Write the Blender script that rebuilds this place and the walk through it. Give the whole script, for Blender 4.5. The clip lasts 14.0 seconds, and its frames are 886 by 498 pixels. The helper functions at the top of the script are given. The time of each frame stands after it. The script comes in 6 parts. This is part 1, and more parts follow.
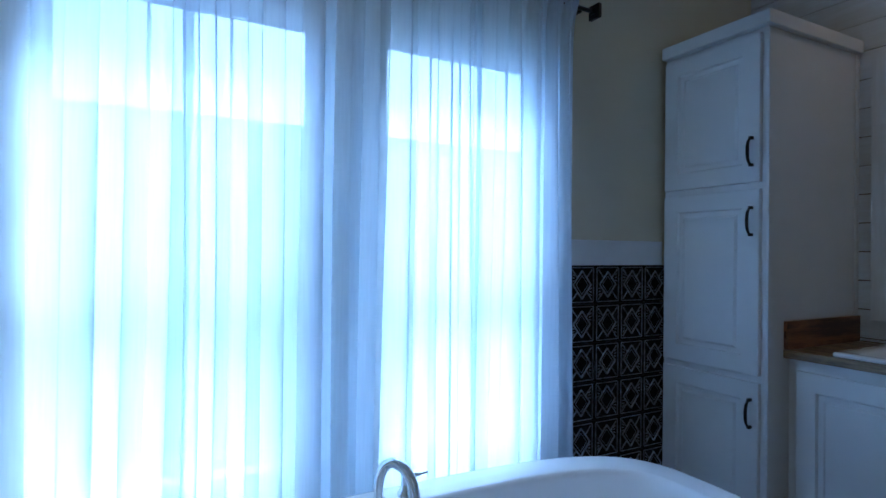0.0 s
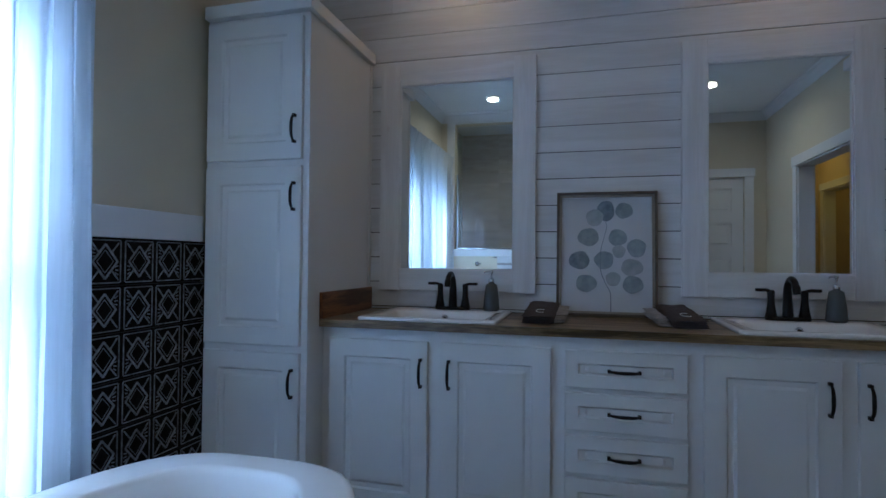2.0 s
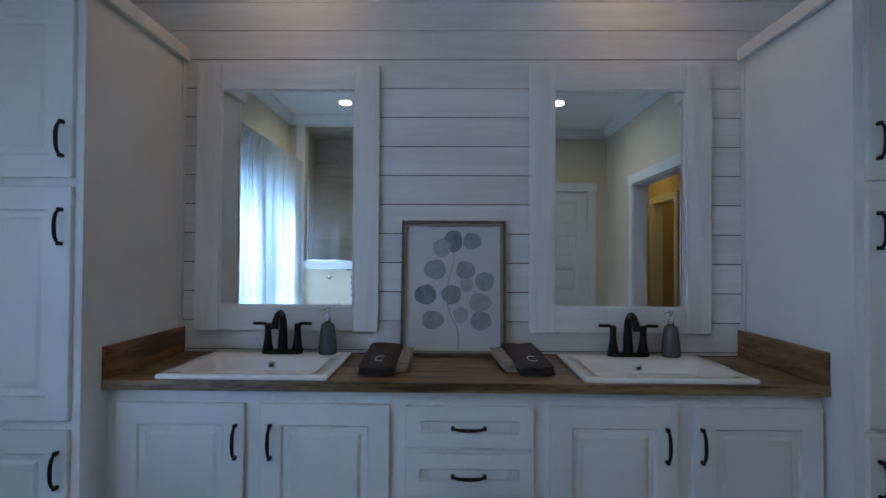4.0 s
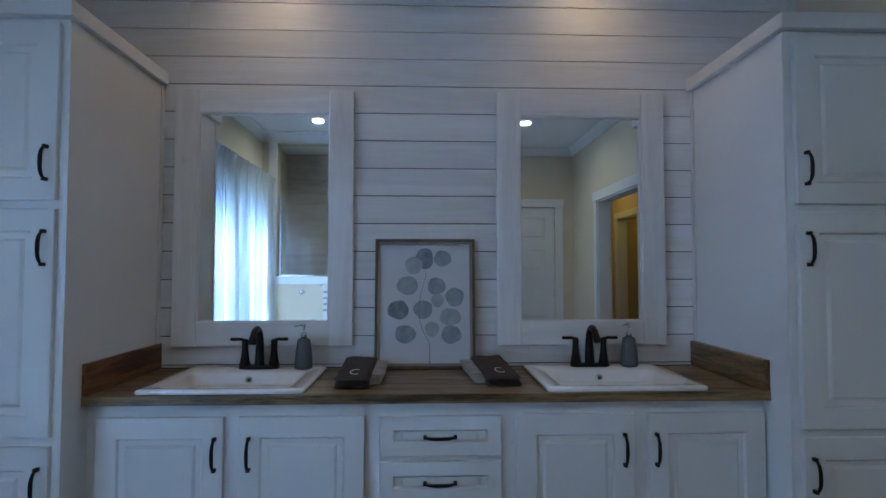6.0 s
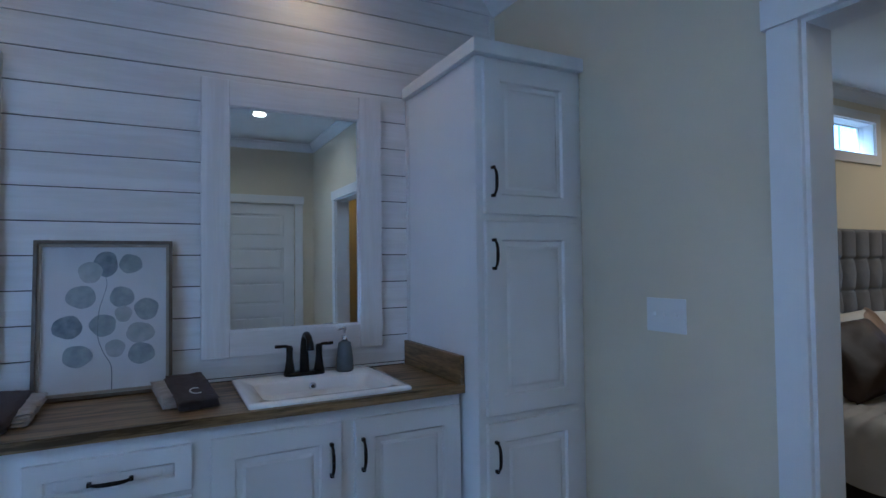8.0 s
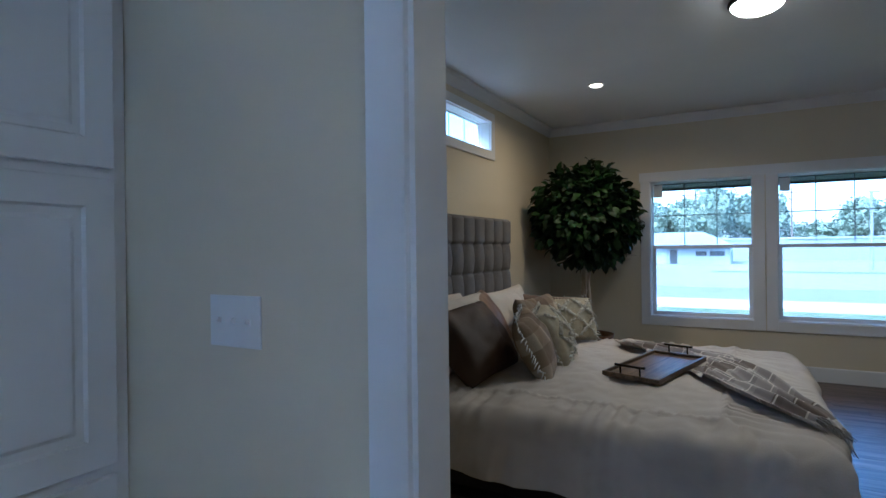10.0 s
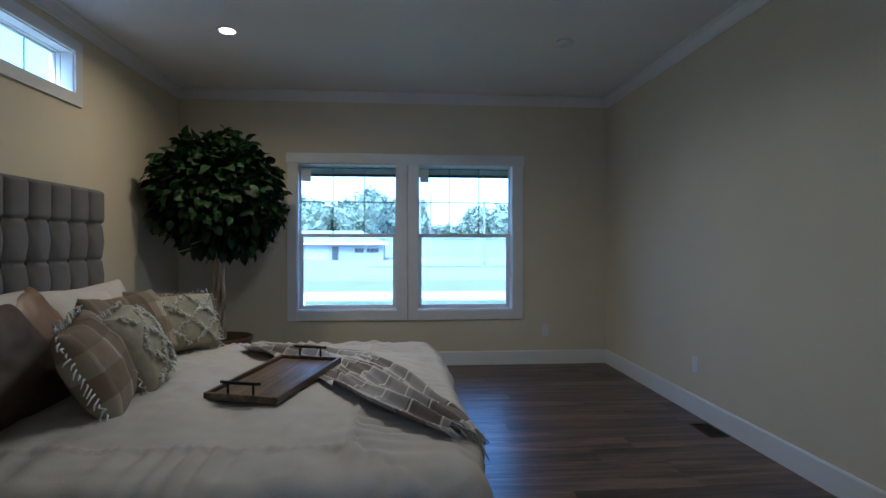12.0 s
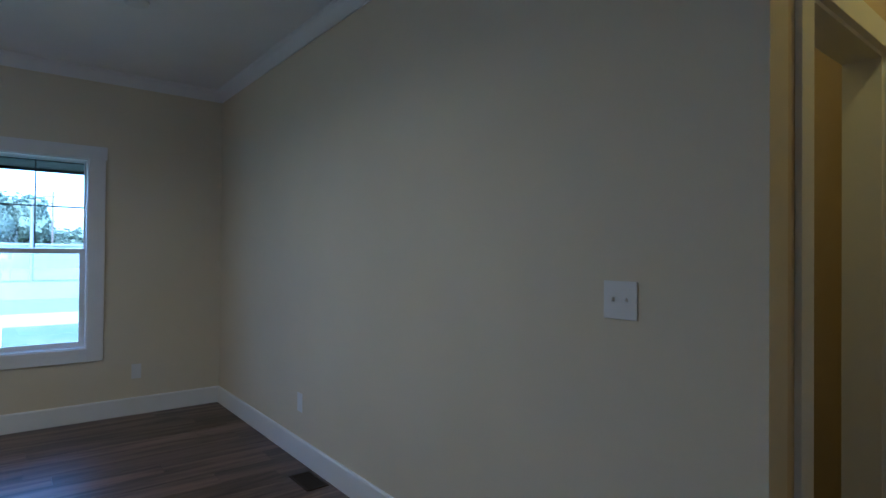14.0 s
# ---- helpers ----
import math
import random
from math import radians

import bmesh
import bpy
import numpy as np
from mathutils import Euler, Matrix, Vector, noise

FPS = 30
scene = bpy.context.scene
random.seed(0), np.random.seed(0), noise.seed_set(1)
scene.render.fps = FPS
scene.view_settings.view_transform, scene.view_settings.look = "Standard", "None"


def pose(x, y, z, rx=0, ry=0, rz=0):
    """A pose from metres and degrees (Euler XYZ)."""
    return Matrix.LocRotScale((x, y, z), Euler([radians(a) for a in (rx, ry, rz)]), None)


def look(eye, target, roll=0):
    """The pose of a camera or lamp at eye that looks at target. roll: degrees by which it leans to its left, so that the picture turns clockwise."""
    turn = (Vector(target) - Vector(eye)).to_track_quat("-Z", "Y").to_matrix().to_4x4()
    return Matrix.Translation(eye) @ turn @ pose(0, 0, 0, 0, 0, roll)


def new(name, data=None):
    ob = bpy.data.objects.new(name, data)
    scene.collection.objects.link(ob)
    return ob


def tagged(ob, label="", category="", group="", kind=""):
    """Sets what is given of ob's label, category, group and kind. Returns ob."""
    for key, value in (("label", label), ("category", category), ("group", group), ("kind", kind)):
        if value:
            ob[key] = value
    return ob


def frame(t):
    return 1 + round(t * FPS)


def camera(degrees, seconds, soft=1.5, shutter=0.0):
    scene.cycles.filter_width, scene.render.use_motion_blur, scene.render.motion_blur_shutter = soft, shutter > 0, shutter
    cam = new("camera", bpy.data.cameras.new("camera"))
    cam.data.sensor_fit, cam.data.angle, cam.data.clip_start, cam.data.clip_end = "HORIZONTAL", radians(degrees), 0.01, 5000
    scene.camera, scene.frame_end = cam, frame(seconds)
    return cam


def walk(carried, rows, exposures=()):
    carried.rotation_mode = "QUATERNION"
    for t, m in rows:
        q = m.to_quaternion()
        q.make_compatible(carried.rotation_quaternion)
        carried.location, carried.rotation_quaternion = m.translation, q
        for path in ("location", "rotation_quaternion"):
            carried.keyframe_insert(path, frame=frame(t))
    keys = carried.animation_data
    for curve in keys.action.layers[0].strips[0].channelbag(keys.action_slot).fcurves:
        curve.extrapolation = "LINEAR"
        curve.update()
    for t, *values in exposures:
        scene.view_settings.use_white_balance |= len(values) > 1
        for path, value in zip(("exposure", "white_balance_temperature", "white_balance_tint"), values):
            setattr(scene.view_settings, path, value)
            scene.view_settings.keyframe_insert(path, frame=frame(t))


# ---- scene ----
cam = camera(77.9, 14.0)
PATH = [
    (0, (0.144, 0.022, 1.245), (1.082, 1.789, 1.256), 0.6),
    (0.5, (0.119, 0.063, 1.221), (1.435, 1.569, 1.224), 0.5),
    (1, (0.134, 0.129, 1.149), (1.77, 1.279, 1.173), 0.7),
    (1.5, (0.167, 0.2, 1.113), (2.002, 0.992, 1.157), 0.7),
    (2, (0.245, 0.201, 1.13), (2.177, 0.716, 1.169), 0.5),
    (2.5, (0.325, 0.146, 1.18), (2.293, 0.496, 1.219), 0.4),
    (3, (0.395, 0.111, 1.22), (2.385, 0.312, 1.257), 0.4),
    (3.5, (0.489, 0.132, 1.265), (2.488, 0.196, 1.296), 0.4),
    (3.7, (0.528, 0.139, 1.287), (2.527, 0.18, 1.313), 0.4),
    (5.8, (0.461, 0.139, 1.291), (2.459, 0.097, 1.377), 0.0),
    (6, (0.414, 0.139, 1.304), (2.411, 0.064, 1.383), -0.0),
    (6.5, (0.305, 0.134, 1.322), (2.293, -0.074, 1.395), -0.1),
    (7, (0.289, 0.123, 1.336), (2.242, -0.3, 1.404), -0.2),
    (7.5, (0.377, 0.054, 1.324), (2.261, -0.613, 1.403), -0.4),
    (8, (0.474, -0.047, 1.339), (2.25, -0.965, 1.397), -0.7),
    (8.5, (0.568, -0.183, 1.319), (2.19, -1.352, 1.383), -0.8),
    (8.7, (0.603, -0.254, 1.325), (2.16, -1.507, 1.384), -0.9),
    (10.8, (0.823, -1.036, 1.292), (1.366, -2.96, 1.264), -0.1),
    (11, (0.813, -1.112, 1.282), (1.249, -3.064, 1.252), -0.0),
    (11.5, (0.799, -1.347, 1.246), (0.942, -3.342, 1.223), 0.1),
    (12, (0.732, -1.57, 1.222), (0.573, -3.563, 1.203), 0.1),
    (12.5, (0.64, -1.757, 1.204), (0.187, -3.705, 1.194), -0.1),
    (13, (0.442, -1.905, 1.2), (-0.27, -3.774, 1.207), 0.3),
    (13.5, (0.303, -1.995, 1.251), (-0.689, -3.732, 1.264), 0.5),
    (14, (0.064, -2.069, 1.301), (-1.178, -3.637, 1.322), 0.5),
]
EXPOSURES = [(0.0, 2.15, 3900, 3), (0.8, 2.22, 3950, 3), (1.5, 2.32, 3950, 3), (2.0, 2.50, 4250, 3), (2.5, 2.62, 4600, 4), (3.0, 2.85, 4500, 3), (6.0, 2.84, 4280, 2), (7.5, 2.85, 3980, 5), (8.0, 2.85, 3950, 4), (8.7, 3.1, 3900, 4), (11.0, 2.58, 4250, 4),
             (12.5, 2.79, 3900, 2), (13.4, 2.78, 3780, 3), (14.0, 2.92, 3950, 3)]
walk(cam, [(t, look(eye, target, roll)) for t, eye, target, roll in PATH], EXPOSURES)

# ---- light ----
world = bpy.data.worlds.new("sky")
scene.world = world
world.use_nodes = True
wn = world.node_tree.nodes
sky = wn.new("ShaderNodeTexSky")
sky.sky_type, sky.sun_disc = "NISHITA", False
sky.sun_elevation, sky.sun_rotation = radians(50), radians(20)
sky.air_density, sky.dust_density, sky.ozone_density = 1.0, 3.0, 1.0
wn["Background"].inputs["Strength"].default_value = 0.15
world.node_tree.links.new(sky.outputs["Color"], wn["Background"].inputs["Color"])

sun = new("sun", bpy.data.lights.new("sun", "SUN"))
sun.data.energy, sun.data.angle, sun.data.color = 1.4, radians(20), (1.0, 0.95, 0.88)
sun.matrix_world = look((0, 0, 30), (-math.sin(radians(20)) * 25, -math.cos(radians(20)) * 25, 0))

WARM = (1.0, 0.72, 0.42)


def lamp(name, x, y, z, watts, size=0.10, color=WARM, spread=160):
    li = bpy.data.lights.new(name, "AREA")
    li.shape, li.size, li.energy, li.color, li.spread = "DISK", size, watts, color, radians(spread)
    ob = new(name, li)
    ob.matrix_world = pose(x, y, z)
    return ob


CANS = [(2.60, 0.78), (2.60, -0.60), (0.16, -0.83), (0.17, 1.11), (1.93, -5.518), (-2.05, -2.15)]
for cx, cy in CANS[:2]:
    lamp("can_lamp", cx, cy, 2.690, 0.12, 0.10, (1.0, 0.47, 0.11), 150)
for cx, cy in CANS[2:4]:
    lamp("can_lamp", cx, cy, 2.690, 0.60, 0.10)
lamp("can_lamp", CANS[4][0], CANS[4][1], 2.690, 1.6, 0.10, (1.0, 0.60, 0.27))
lamp("can_lamp", CANS[5][0], CANS[5][1], 2.690, 0.32, 0.10, (1.0, 0.56, 0.05))
lamp("dome_lamp", 0.735, -4.32, 2.595, 2.0, 0.22)
lamp("closet_lamp", -2.05, -3.4, 2.66, 0.22, 0.12, (1.0, 0.56, 0.05))

# ---- materials ----


def mat(name, base, rough=0.5, metal=0.0, vary=0.0, scale=6.0, bump=0.0, bscale=60.0, stretch=(1, 1, 1), base2=None, detail=4.0,
        spec=0.5, coat=0.0, objrand=0.0, fine=0.0):
    m = bpy.data.materials.new(name)
    m.use_nodes = True
    nt = m.node_tree
    n, l = nt.nodes, nt.links
    b = n["Principled BSDF"]
    b.inputs["Roughness"].default_value = rough
    b.inputs["Metallic"].default_value = metal
    b.inputs["Specular IOR Level"].default_value = spec
    b.inputs["Coat Weight"].default_value = coat
    base2 = base2 or tuple(max(0, c * (1 - vary)) for c in base)
    tc = n.new("ShaderNodeTexCoord")
    mp = n.new("ShaderNodeMapping")
    mp.inputs["Scale"].default_value = stretch
    l.new(tc.outputs["Object"], mp.inputs["Vector"])
    no = n.new("ShaderNodeTexNoise")
    no.inputs["Scale"].default_value, no.inputs["Detail"].default_value = scale, detail
    l.new(mp.outputs[0], no.inputs["Vector"])
    mix = n.new("ShaderNodeMix")
    mix.data_type = "RGBA"
    mix.inputs["A"].default_value = (*base, 1)
    mix.inputs["B"].default_value = (*base2, 1)
    ramp = n.new("ShaderNodeMapRange")
    ramp.inputs["From Min"].default_value, ramp.inputs["From Max"].default_value = 0.3, 0.7
    l.new(no.outputs["Fac"], ramp.inputs["Value"])
    l.new(ramp.outputs[0], mix.inputs["Factor"])
    col = mix.outputs["Result"]
    if objrand:
        oi = n.new("ShaderNodeObjectInfo")
        hsv = n.new("ShaderNodeHueSaturation")
        mr = n.new("ShaderNodeMapRange")
        mr.inputs["To Min"].default_value, mr.inputs["To Max"].default_value = 1 - objrand, 1 + objrand
        l.new(oi.outputs["Random"], mr.inputs["Value"])
        l.new(mr.outputs[0], hsv.inputs["Value"])
        l.new(col, hsv.inputs["Color"])
        col = hsv.outputs["Color"]
        vm = n.new("ShaderNodeVectorMath")
        vm.operation = "MULTIPLY_ADD"
        vm.inputs[1].default_value = (7, 5, 3)
        l.new(oi.outputs["Random"], vm.inputs[0])
        l.new(tc.outputs["Object"], vm.inputs[2])
        l.new(vm.outputs[0], mp.inputs["Vector"])
    l.new(col, b.inputs["Base Color"])
    if bump:
        nb = n.new("ShaderNodeTexNoise")
        nb.inputs["Scale"].default_value, nb.inputs["Detail"].default_value = bscale, 3
        l.new(mp.outputs[0], nb.inputs["Vector"])
        bp = n.new("ShaderNodeBump")
        bp.inputs["Strength"].default_value, bp.inputs["Distance"].default_value = bump, 0.004
        l.new(nb.outputs["Fac"], bp.inputs["Height"])
        l.new(bp.outputs[0], b.inputs["Normal"])
    return m


def shine(name, color, strength):
    m = bpy.data.materials.new(name)
    m.use_nodes = True
    b = m.node_tree.nodes["Principled BSDF"]
    b.inputs["Base Color"].default_value = (*color, 1)
    b.inputs["Emission Color"].default_value = (*color, 1)
    b.inputs["Emission Strength"].default_value = strength
    return m


def glass_mat(name, rough=0.0, tint=(1, 1, 1)):
    m = bpy.data.materials.new(name)
    m.use_nodes = True
    b = m.node_tree.nodes["Principled BSDF"]
    b.inputs["Base Color"].default_value = (*tint, 1)
    b.inputs["Transmission Weight"].default_value = 1
    b.inputs["Roughness"].default_value = rough
    b.inputs["IOR"].default_value = 1.45
    return m


def sheer_mat():
    m = bpy.data.materials.new("sheer_fabric")
    m.use_nodes = True
    n, l = m.node_tree.nodes, m.node_tree.links
    n.remove(n["Principled BSDF"])
    tr, tl, df = n.new("ShaderNodeBsdfTransparent"), n.new("ShaderNodeBsdfTranslucent"), n.new("ShaderNodeBsdfDiffuse")
    tl.inputs["Color"].default_value = (0.74, 0.82, 0.93, 1)
    df.inputs["Color"].default_value = (0.8, 0.8, 0.8, 1)
    a, b = n.new("ShaderNodeMixShader"), n.new("ShaderNodeMixShader")
    tc, mp, no = n.new("ShaderNodeTexCoord"), n.new("ShaderNodeMapping"), n.new("ShaderNodeTexNoise")
    mp.inputs["Scale"].default_value = (40, 40, 2)
    no.inputs["Scale"].default_value = 3
    mr = n.new("ShaderNodeMapRange")
    mr.inputs["To Min"].default_value, mr.inputs["To Max"].default_value = 0.78, 0.93
    l.new(tc.outputs["Object"], mp.inputs["Vector"])
    l.new(mp.outputs[0], no.inputs["Vector"])
    l.new(no.outputs["Fac"], mr.inputs["Value"])
    a.inputs[0].default_value = 0.28
    l.new(tl.outputs[0], a.inputs[1])
    l.new(df.outputs[0], a.inputs[2])
    l.new(mr.outputs[0], b.inputs[0])
    l.new(tr.outputs[0], b.inputs[1])
    l.new(a.outputs[0], b.inputs[2])
    l.new(b.outputs[0], n["Material Output"].inputs["Surface"])
    return m


def wood_mat(name, dark, light, rough, grain_axis, scale=1.0, rnd=0.12, knots=False, ring=9.0):
    """Streaked wood; grain runs along grain_axis (0, 1 or 2)."""
    m = bpy.data.materials.new(name)
    m.use_nodes = True
    n, l = m.node_tree.nodes, m.node_tree.links
    b = n["Principled BSDF"]
    tc, mp, oi = n.new("ShaderNodeTexCoord"), n.new("ShaderNodeMapping"), n.new("ShaderNodeObjectInfo")
    vm = n.new("ShaderNodeVectorMath")
    vm.operation = "MULTIPLY_ADD"
    vm.inputs[1].default_value = (13, 17, 11)
    l.new(oi.outputs["Random"], vm.inputs[0])
    l.new(tc.outputs["Object"], vm.inputs[2])
    s = [16.0 * scale] * 3
    s[grain_axis] = 1.3 * scale
    mp.inputs["Scale"].default_value = s
    l.new(vm.outputs[0], mp.inputs["Vector"])
    no = n.new("ShaderNodeTexNoise")
    no.inputs["Scale"].default_value, no.inputs["Detail"].default_value, no.inputs["Distortion"].default_value = 1.0, 8, 0.9
    l.new(mp.outputs[0], no.inputs["Vector"])
    fine = n.new("ShaderNodeTexNoise")
    fine.inputs["Scale"].default_value, fine.inputs["Detail"].default_value = ring, 4
    l.new(mp.outputs[0], fine.inputs["Vector"])
    add = n.new("ShaderNodeMath")
    add.operation = "MULTIPLY_ADD"
    add.inputs[1].default_value = 0.4
    l.new(fine.outputs["Fac"], add.inputs[0])
    l.new(no.outputs["Fac"], add.inputs[2])
    mr = n.new("ShaderNodeMapRange")
    mr.inputs["From Min"].default_value, mr.inputs["From Max"].default_value = 0.56, 0.83
    l.new(add.outputs[0], mr.inputs["Value"])
    mix = n.new("ShaderNodeMix")
    mix.data_type = "RGBA"
    mix.inputs["A"].default_value, mix.inputs["B"].default_value = (*dark, 1), (*light, 1)
    l.new(mr.outputs[0], mix.inputs["Factor"])
    col = mix.outputs["Result"]
    if knots:
        vo = n.new("ShaderNodeTexVoronoi")
        vo.inputs["Scale"].default_value = 2.6
        kmp = n.new("ShaderNodeMapping")
        ks = [1.6] * 3
        ks[grain_axis] = 0.8
        kmp.inputs["Scale"].default_value = ks
        l.new(vm.outputs[0], kmp.inputs["Vector"])
        l.new(kmp.outputs[0], vo.inputs["Vector"])
        kr = n.new("ShaderNodeMapRange")
        kr.inputs["From Min"].default_value, kr.inputs["From Max"].default_value = 0.03, 0.075
        kr.inputs["To Min"].default_value, kr.inputs["To Max"].default_value = 0.55, 0.0
        l.new(vo.outputs["Distance"], kr.inputs["Value"])
        km = n.new("ShaderNodeMix")
        km.data_type = "RGBA"
        km.inputs["B"].default_value = (0.36, 0.26, 0.19, 1)
        l.new(kr.outputs[0], km.inputs["Factor"])
        l.new(col, km.inputs["A"])
        col = km.outputs["Result"]
    hsv, vr = n.new("ShaderNodeHueSaturation"), n.new("ShaderNodeMapRange")
    vr.inputs["To Min"].default_value, vr.inputs["To Max"].default_value = 1 - rnd, 1 + rnd
    l.new(oi.outputs["Random"], vr.inputs["Value"])
    l.new(vr.outputs[0], hsv.inputs["Value"])
    l.new(col, hsv.inputs["Color"])
    l.new(hsv.outputs[0], b.inputs["Base Color"])
    bp = n.new("ShaderNodeBump")
    bp.inputs["Strength"].default_value, bp.inputs["Distance"].default_value = 0.25, 0.002
    l.new(add.outputs[0], bp.inputs["Height"])
    l.new(bp.outputs[0], b.inputs["Normal"])
    b.inputs["Roughness"].default_value = rough
    return m


def plaid_mat(name, ground, stripe, dark, su, sv, line=0.9):
    m = bpy.data.materials.new(name)
    m.use_nodes = True
    n, l = m.node_tree.nodes, m.node_tree.links
    b = n["Principled BSDF"]
    b.inputs["Roughness"].default_value = 0.95
    uv = n.new("ShaderNodeUVMap")
    sep = n.new("ShaderNodeSeparateXYZ")
    l.new(uv.outputs[0], sep.inputs[0])

    def band(sock, freq, lo, off=0.0):
        a = n.new("ShaderNodeMath")
        a.operation = "MULTIPLY_ADD"
        a.inputs[1].default_value, a.inputs[2].default_value = freq, off
        l.new(sock, a.inputs[0])
        f = n.new("ShaderNodeMath")
        f.operation = "FRACT"
        l.new(a.outputs[0], f.inputs[0])
        g = n.new("ShaderNodeMath")
        g.operation = "GREATER_THAN"
        g.inputs[1].default_value = lo
        l.new(f.outputs[0], g.inputs[0])
        return g.outputs[0]

    def blend(a_sock, color, fac, amt):
        mu = n.new("ShaderNodeMath")
        mu.operation = "MULTIPLY"
        mu.inputs[1].default_value = amt
        l.new(fac, mu.inputs[0])
        x = n.new("ShaderNodeMix")
        x.data_type = "RGBA"
        x.inputs["B"].default_value = (*color, 1)
        if isinstance(a_sock, tuple):
            x.inputs["A"].default_value = (*a_sock, 1)
        else:
            l.new(a_sock, x.inputs["A"])
        l.new(mu.outputs[0], x.inputs["Factor"])
        return x.outputs["Result"]

    c = blend(ground, stripe, band(sep.outputs[0], su, 0.5), 0.6)
    c = blend(c, stripe, band(sep.outputs[1], sv, 0.5), 0.6)
    c = blend(c, dark, band(sep.outputs[0], su / 2, 0.72, 0.3), 0.75)
    c = blend(c, (0.72, 0.68, 0.62), band(sep.outputs[1], sv * 2, 0.95, 0.1), line)
    c = blend(c, (0.72, 0.68, 0.62), band(sep.outputs[0], su * 2, 0.94, 0.2), line)
    l.new(c, b.inputs["Base Color"])
    nb = n.new("ShaderNodeTexNoise")
    nb.inputs["Scale"].default_value = 220
    bp = n.new("ShaderNodeBump")
    bp.inputs["Strength"].default_value, bp.inputs["Distance"].default_value = 0.5, 0.003
    tc = n.new("ShaderNodeTexCoord")
    l.new(tc.outputs["Object"], nb.inputs["Vector"])
    l.new(nb.outputs["Fac"], bp.inputs["Height"])
    l.new(bp.outputs[0], b.inputs["Normal"])
    return m


M_WALL = mat("beige_wall_paint", (0.67, 0.605, 0.445), 0.75, vary=0.05, scale=1.5, bump=0.12, bscale=140)
# the beige wall paint with the closet lamps' warm cast put into its colour
M_WALLGLOW = mat("lamp_tinted_wall_paint", (0.60, 0.49, 0.30), 0.75, vary=0.06, scale=1.5, bump=0.12, bscale=140)
M_CEIL = mat("ceiling_paint", (0.84, 0.84, 0.82), 0.85, vary=0.04, scale=2, bump=0.4, bscale=90)
M_TRIM = mat("white_trim_paint", (0.76, 0.76, 0.75), 0.4, vary=0.04, scale=4, bump=0.05, bscale=30)
M_CAB = mat("white_cabinet_paint", (0.74, 0.74, 0.73), 0.38, vary=0.05, scale=3, bump=0.06, bscale=40, stretch=(1, 1, 0.3))
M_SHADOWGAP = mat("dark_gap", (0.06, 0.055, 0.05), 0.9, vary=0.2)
M_SHIP = wood_mat("whitewashed_board", (0.69, 0.68, 0.665), (0.77, 0.765, 0.76), 0.5, 1, 1.0, 0.04, True, 7)
M_SHIPV = wood_mat("whitewashed_upright", (0.69, 0.68, 0.665), (0.77, 0.765, 0.76), 0.5, 2, 1.0, 0.04, True, 7)
M_COUNTER = wood_mat("counter_laminate", (0.052, 0.034, 0.014), (0.29, 0.20, 0.088), 0.38, 1, 1.6, 0.02)
M_SPLASH = wood_mat("splash_laminate", (0.055, 0.020, 0.007), (0.25, 0.108, 0.038), 0.32, 0, 1.6, 0.06)
M_SPLASHB = wood_mat("brown_splash_laminate", (0.052, 0.033, 0.014), (0.28, 0.18, 0.078), 0.36, 0, 1.6, 0.02)
M_FLOOR = wood_mat("floor_plank", (0.036, 0.022, 0.016), (0.165, 0.112, 0.082), 0.36, 0, 0.8, 0.28)
M_CERAMIC = mat("white_ceramic", (0.82, 0.82, 0.82), 0.08, vary=0.02, coat=0.4)
M_TUB = mat("white_acrylic", (0.82, 0.82, 0.83), 0.1, vary=0.02, coat=0.5)
M_BLACK = mat("black_bronze", (0.012, 0.011, 0.011), 0.35, metal=0.6, vary=0.2, scale=20)
M_CHROME = mat("chrome", (0.75, 0.76, 0.78), 0.08, metal=1.0, vary=0.04)
M_MIRROR = mat("mirror_silver", (0.86, 0.88, 0.88), 0.012, metal=1.0, vary=0.0)
M_GLASS = glass_mat("clear_glass")
M_SHEER = sheer_mat()
M_TILEBASE = mat("tin_tile_black", (0.005, 0.005, 0.006), 0.7, spec=0.12, metal=0.0, vary=0.4, scale=40, bump=0.5, bscale=90)
M_TILERELIEF = mat("tin_tile_silver", (0.34, 0.335, 0.33), 0.42, metal=0.2, base2=(0.12, 0.118, 0.115), scale=55, bump=0.5, bscale=80)
M_VINYL = mat("window_vinyl", (0.78, 0.79, 0.80), 0.4, vary=0.03)
M_MUNTIN = mat("grid_bar", (0.13, 0.14, 0.15), 0.5, vary=0.1)
M_GREYCER = mat("grey_ceramic", (0.10, 0.115, 0.125), 0.25, vary=0.15, scale=14)
M_SLATE = mat("slate_terry", (0.068, 0.056, 0.058), 0.95, vary=0.25, scale=60, bump=0.8, bscale=300)
M_LIGHTTERRY = mat("light_grey_terry", (0.42, 0.40, 0.38), 0.95, vary=0.35, scale=25, bump=0.8, bscale=260)
M_THREAD = mat("white_thread", (0.7, 0.7, 0.68), 0.9, vary=0.1)
M_ARTFRAME = mat("pewter_frame", (0.20, 0.175, 0.15), 0.35, metal=0.8, vary=0.3, scale=25)
M_PAPER = mat("art_paper", (0.66, 0.66, 0.67), 0.7, vary=0.05, scale=8)
M_INK1 = mat("leaf_ink", (0.25, 0.285, 0.31), 0.8, base2=(0.38, 0.41, 0.43), scale=26)
M_INK2 = mat("dark_leaf_ink", (0.15, 0.18, 0.21), 0.8, base2=(0.30, 0.33, 0.36), scale=30)
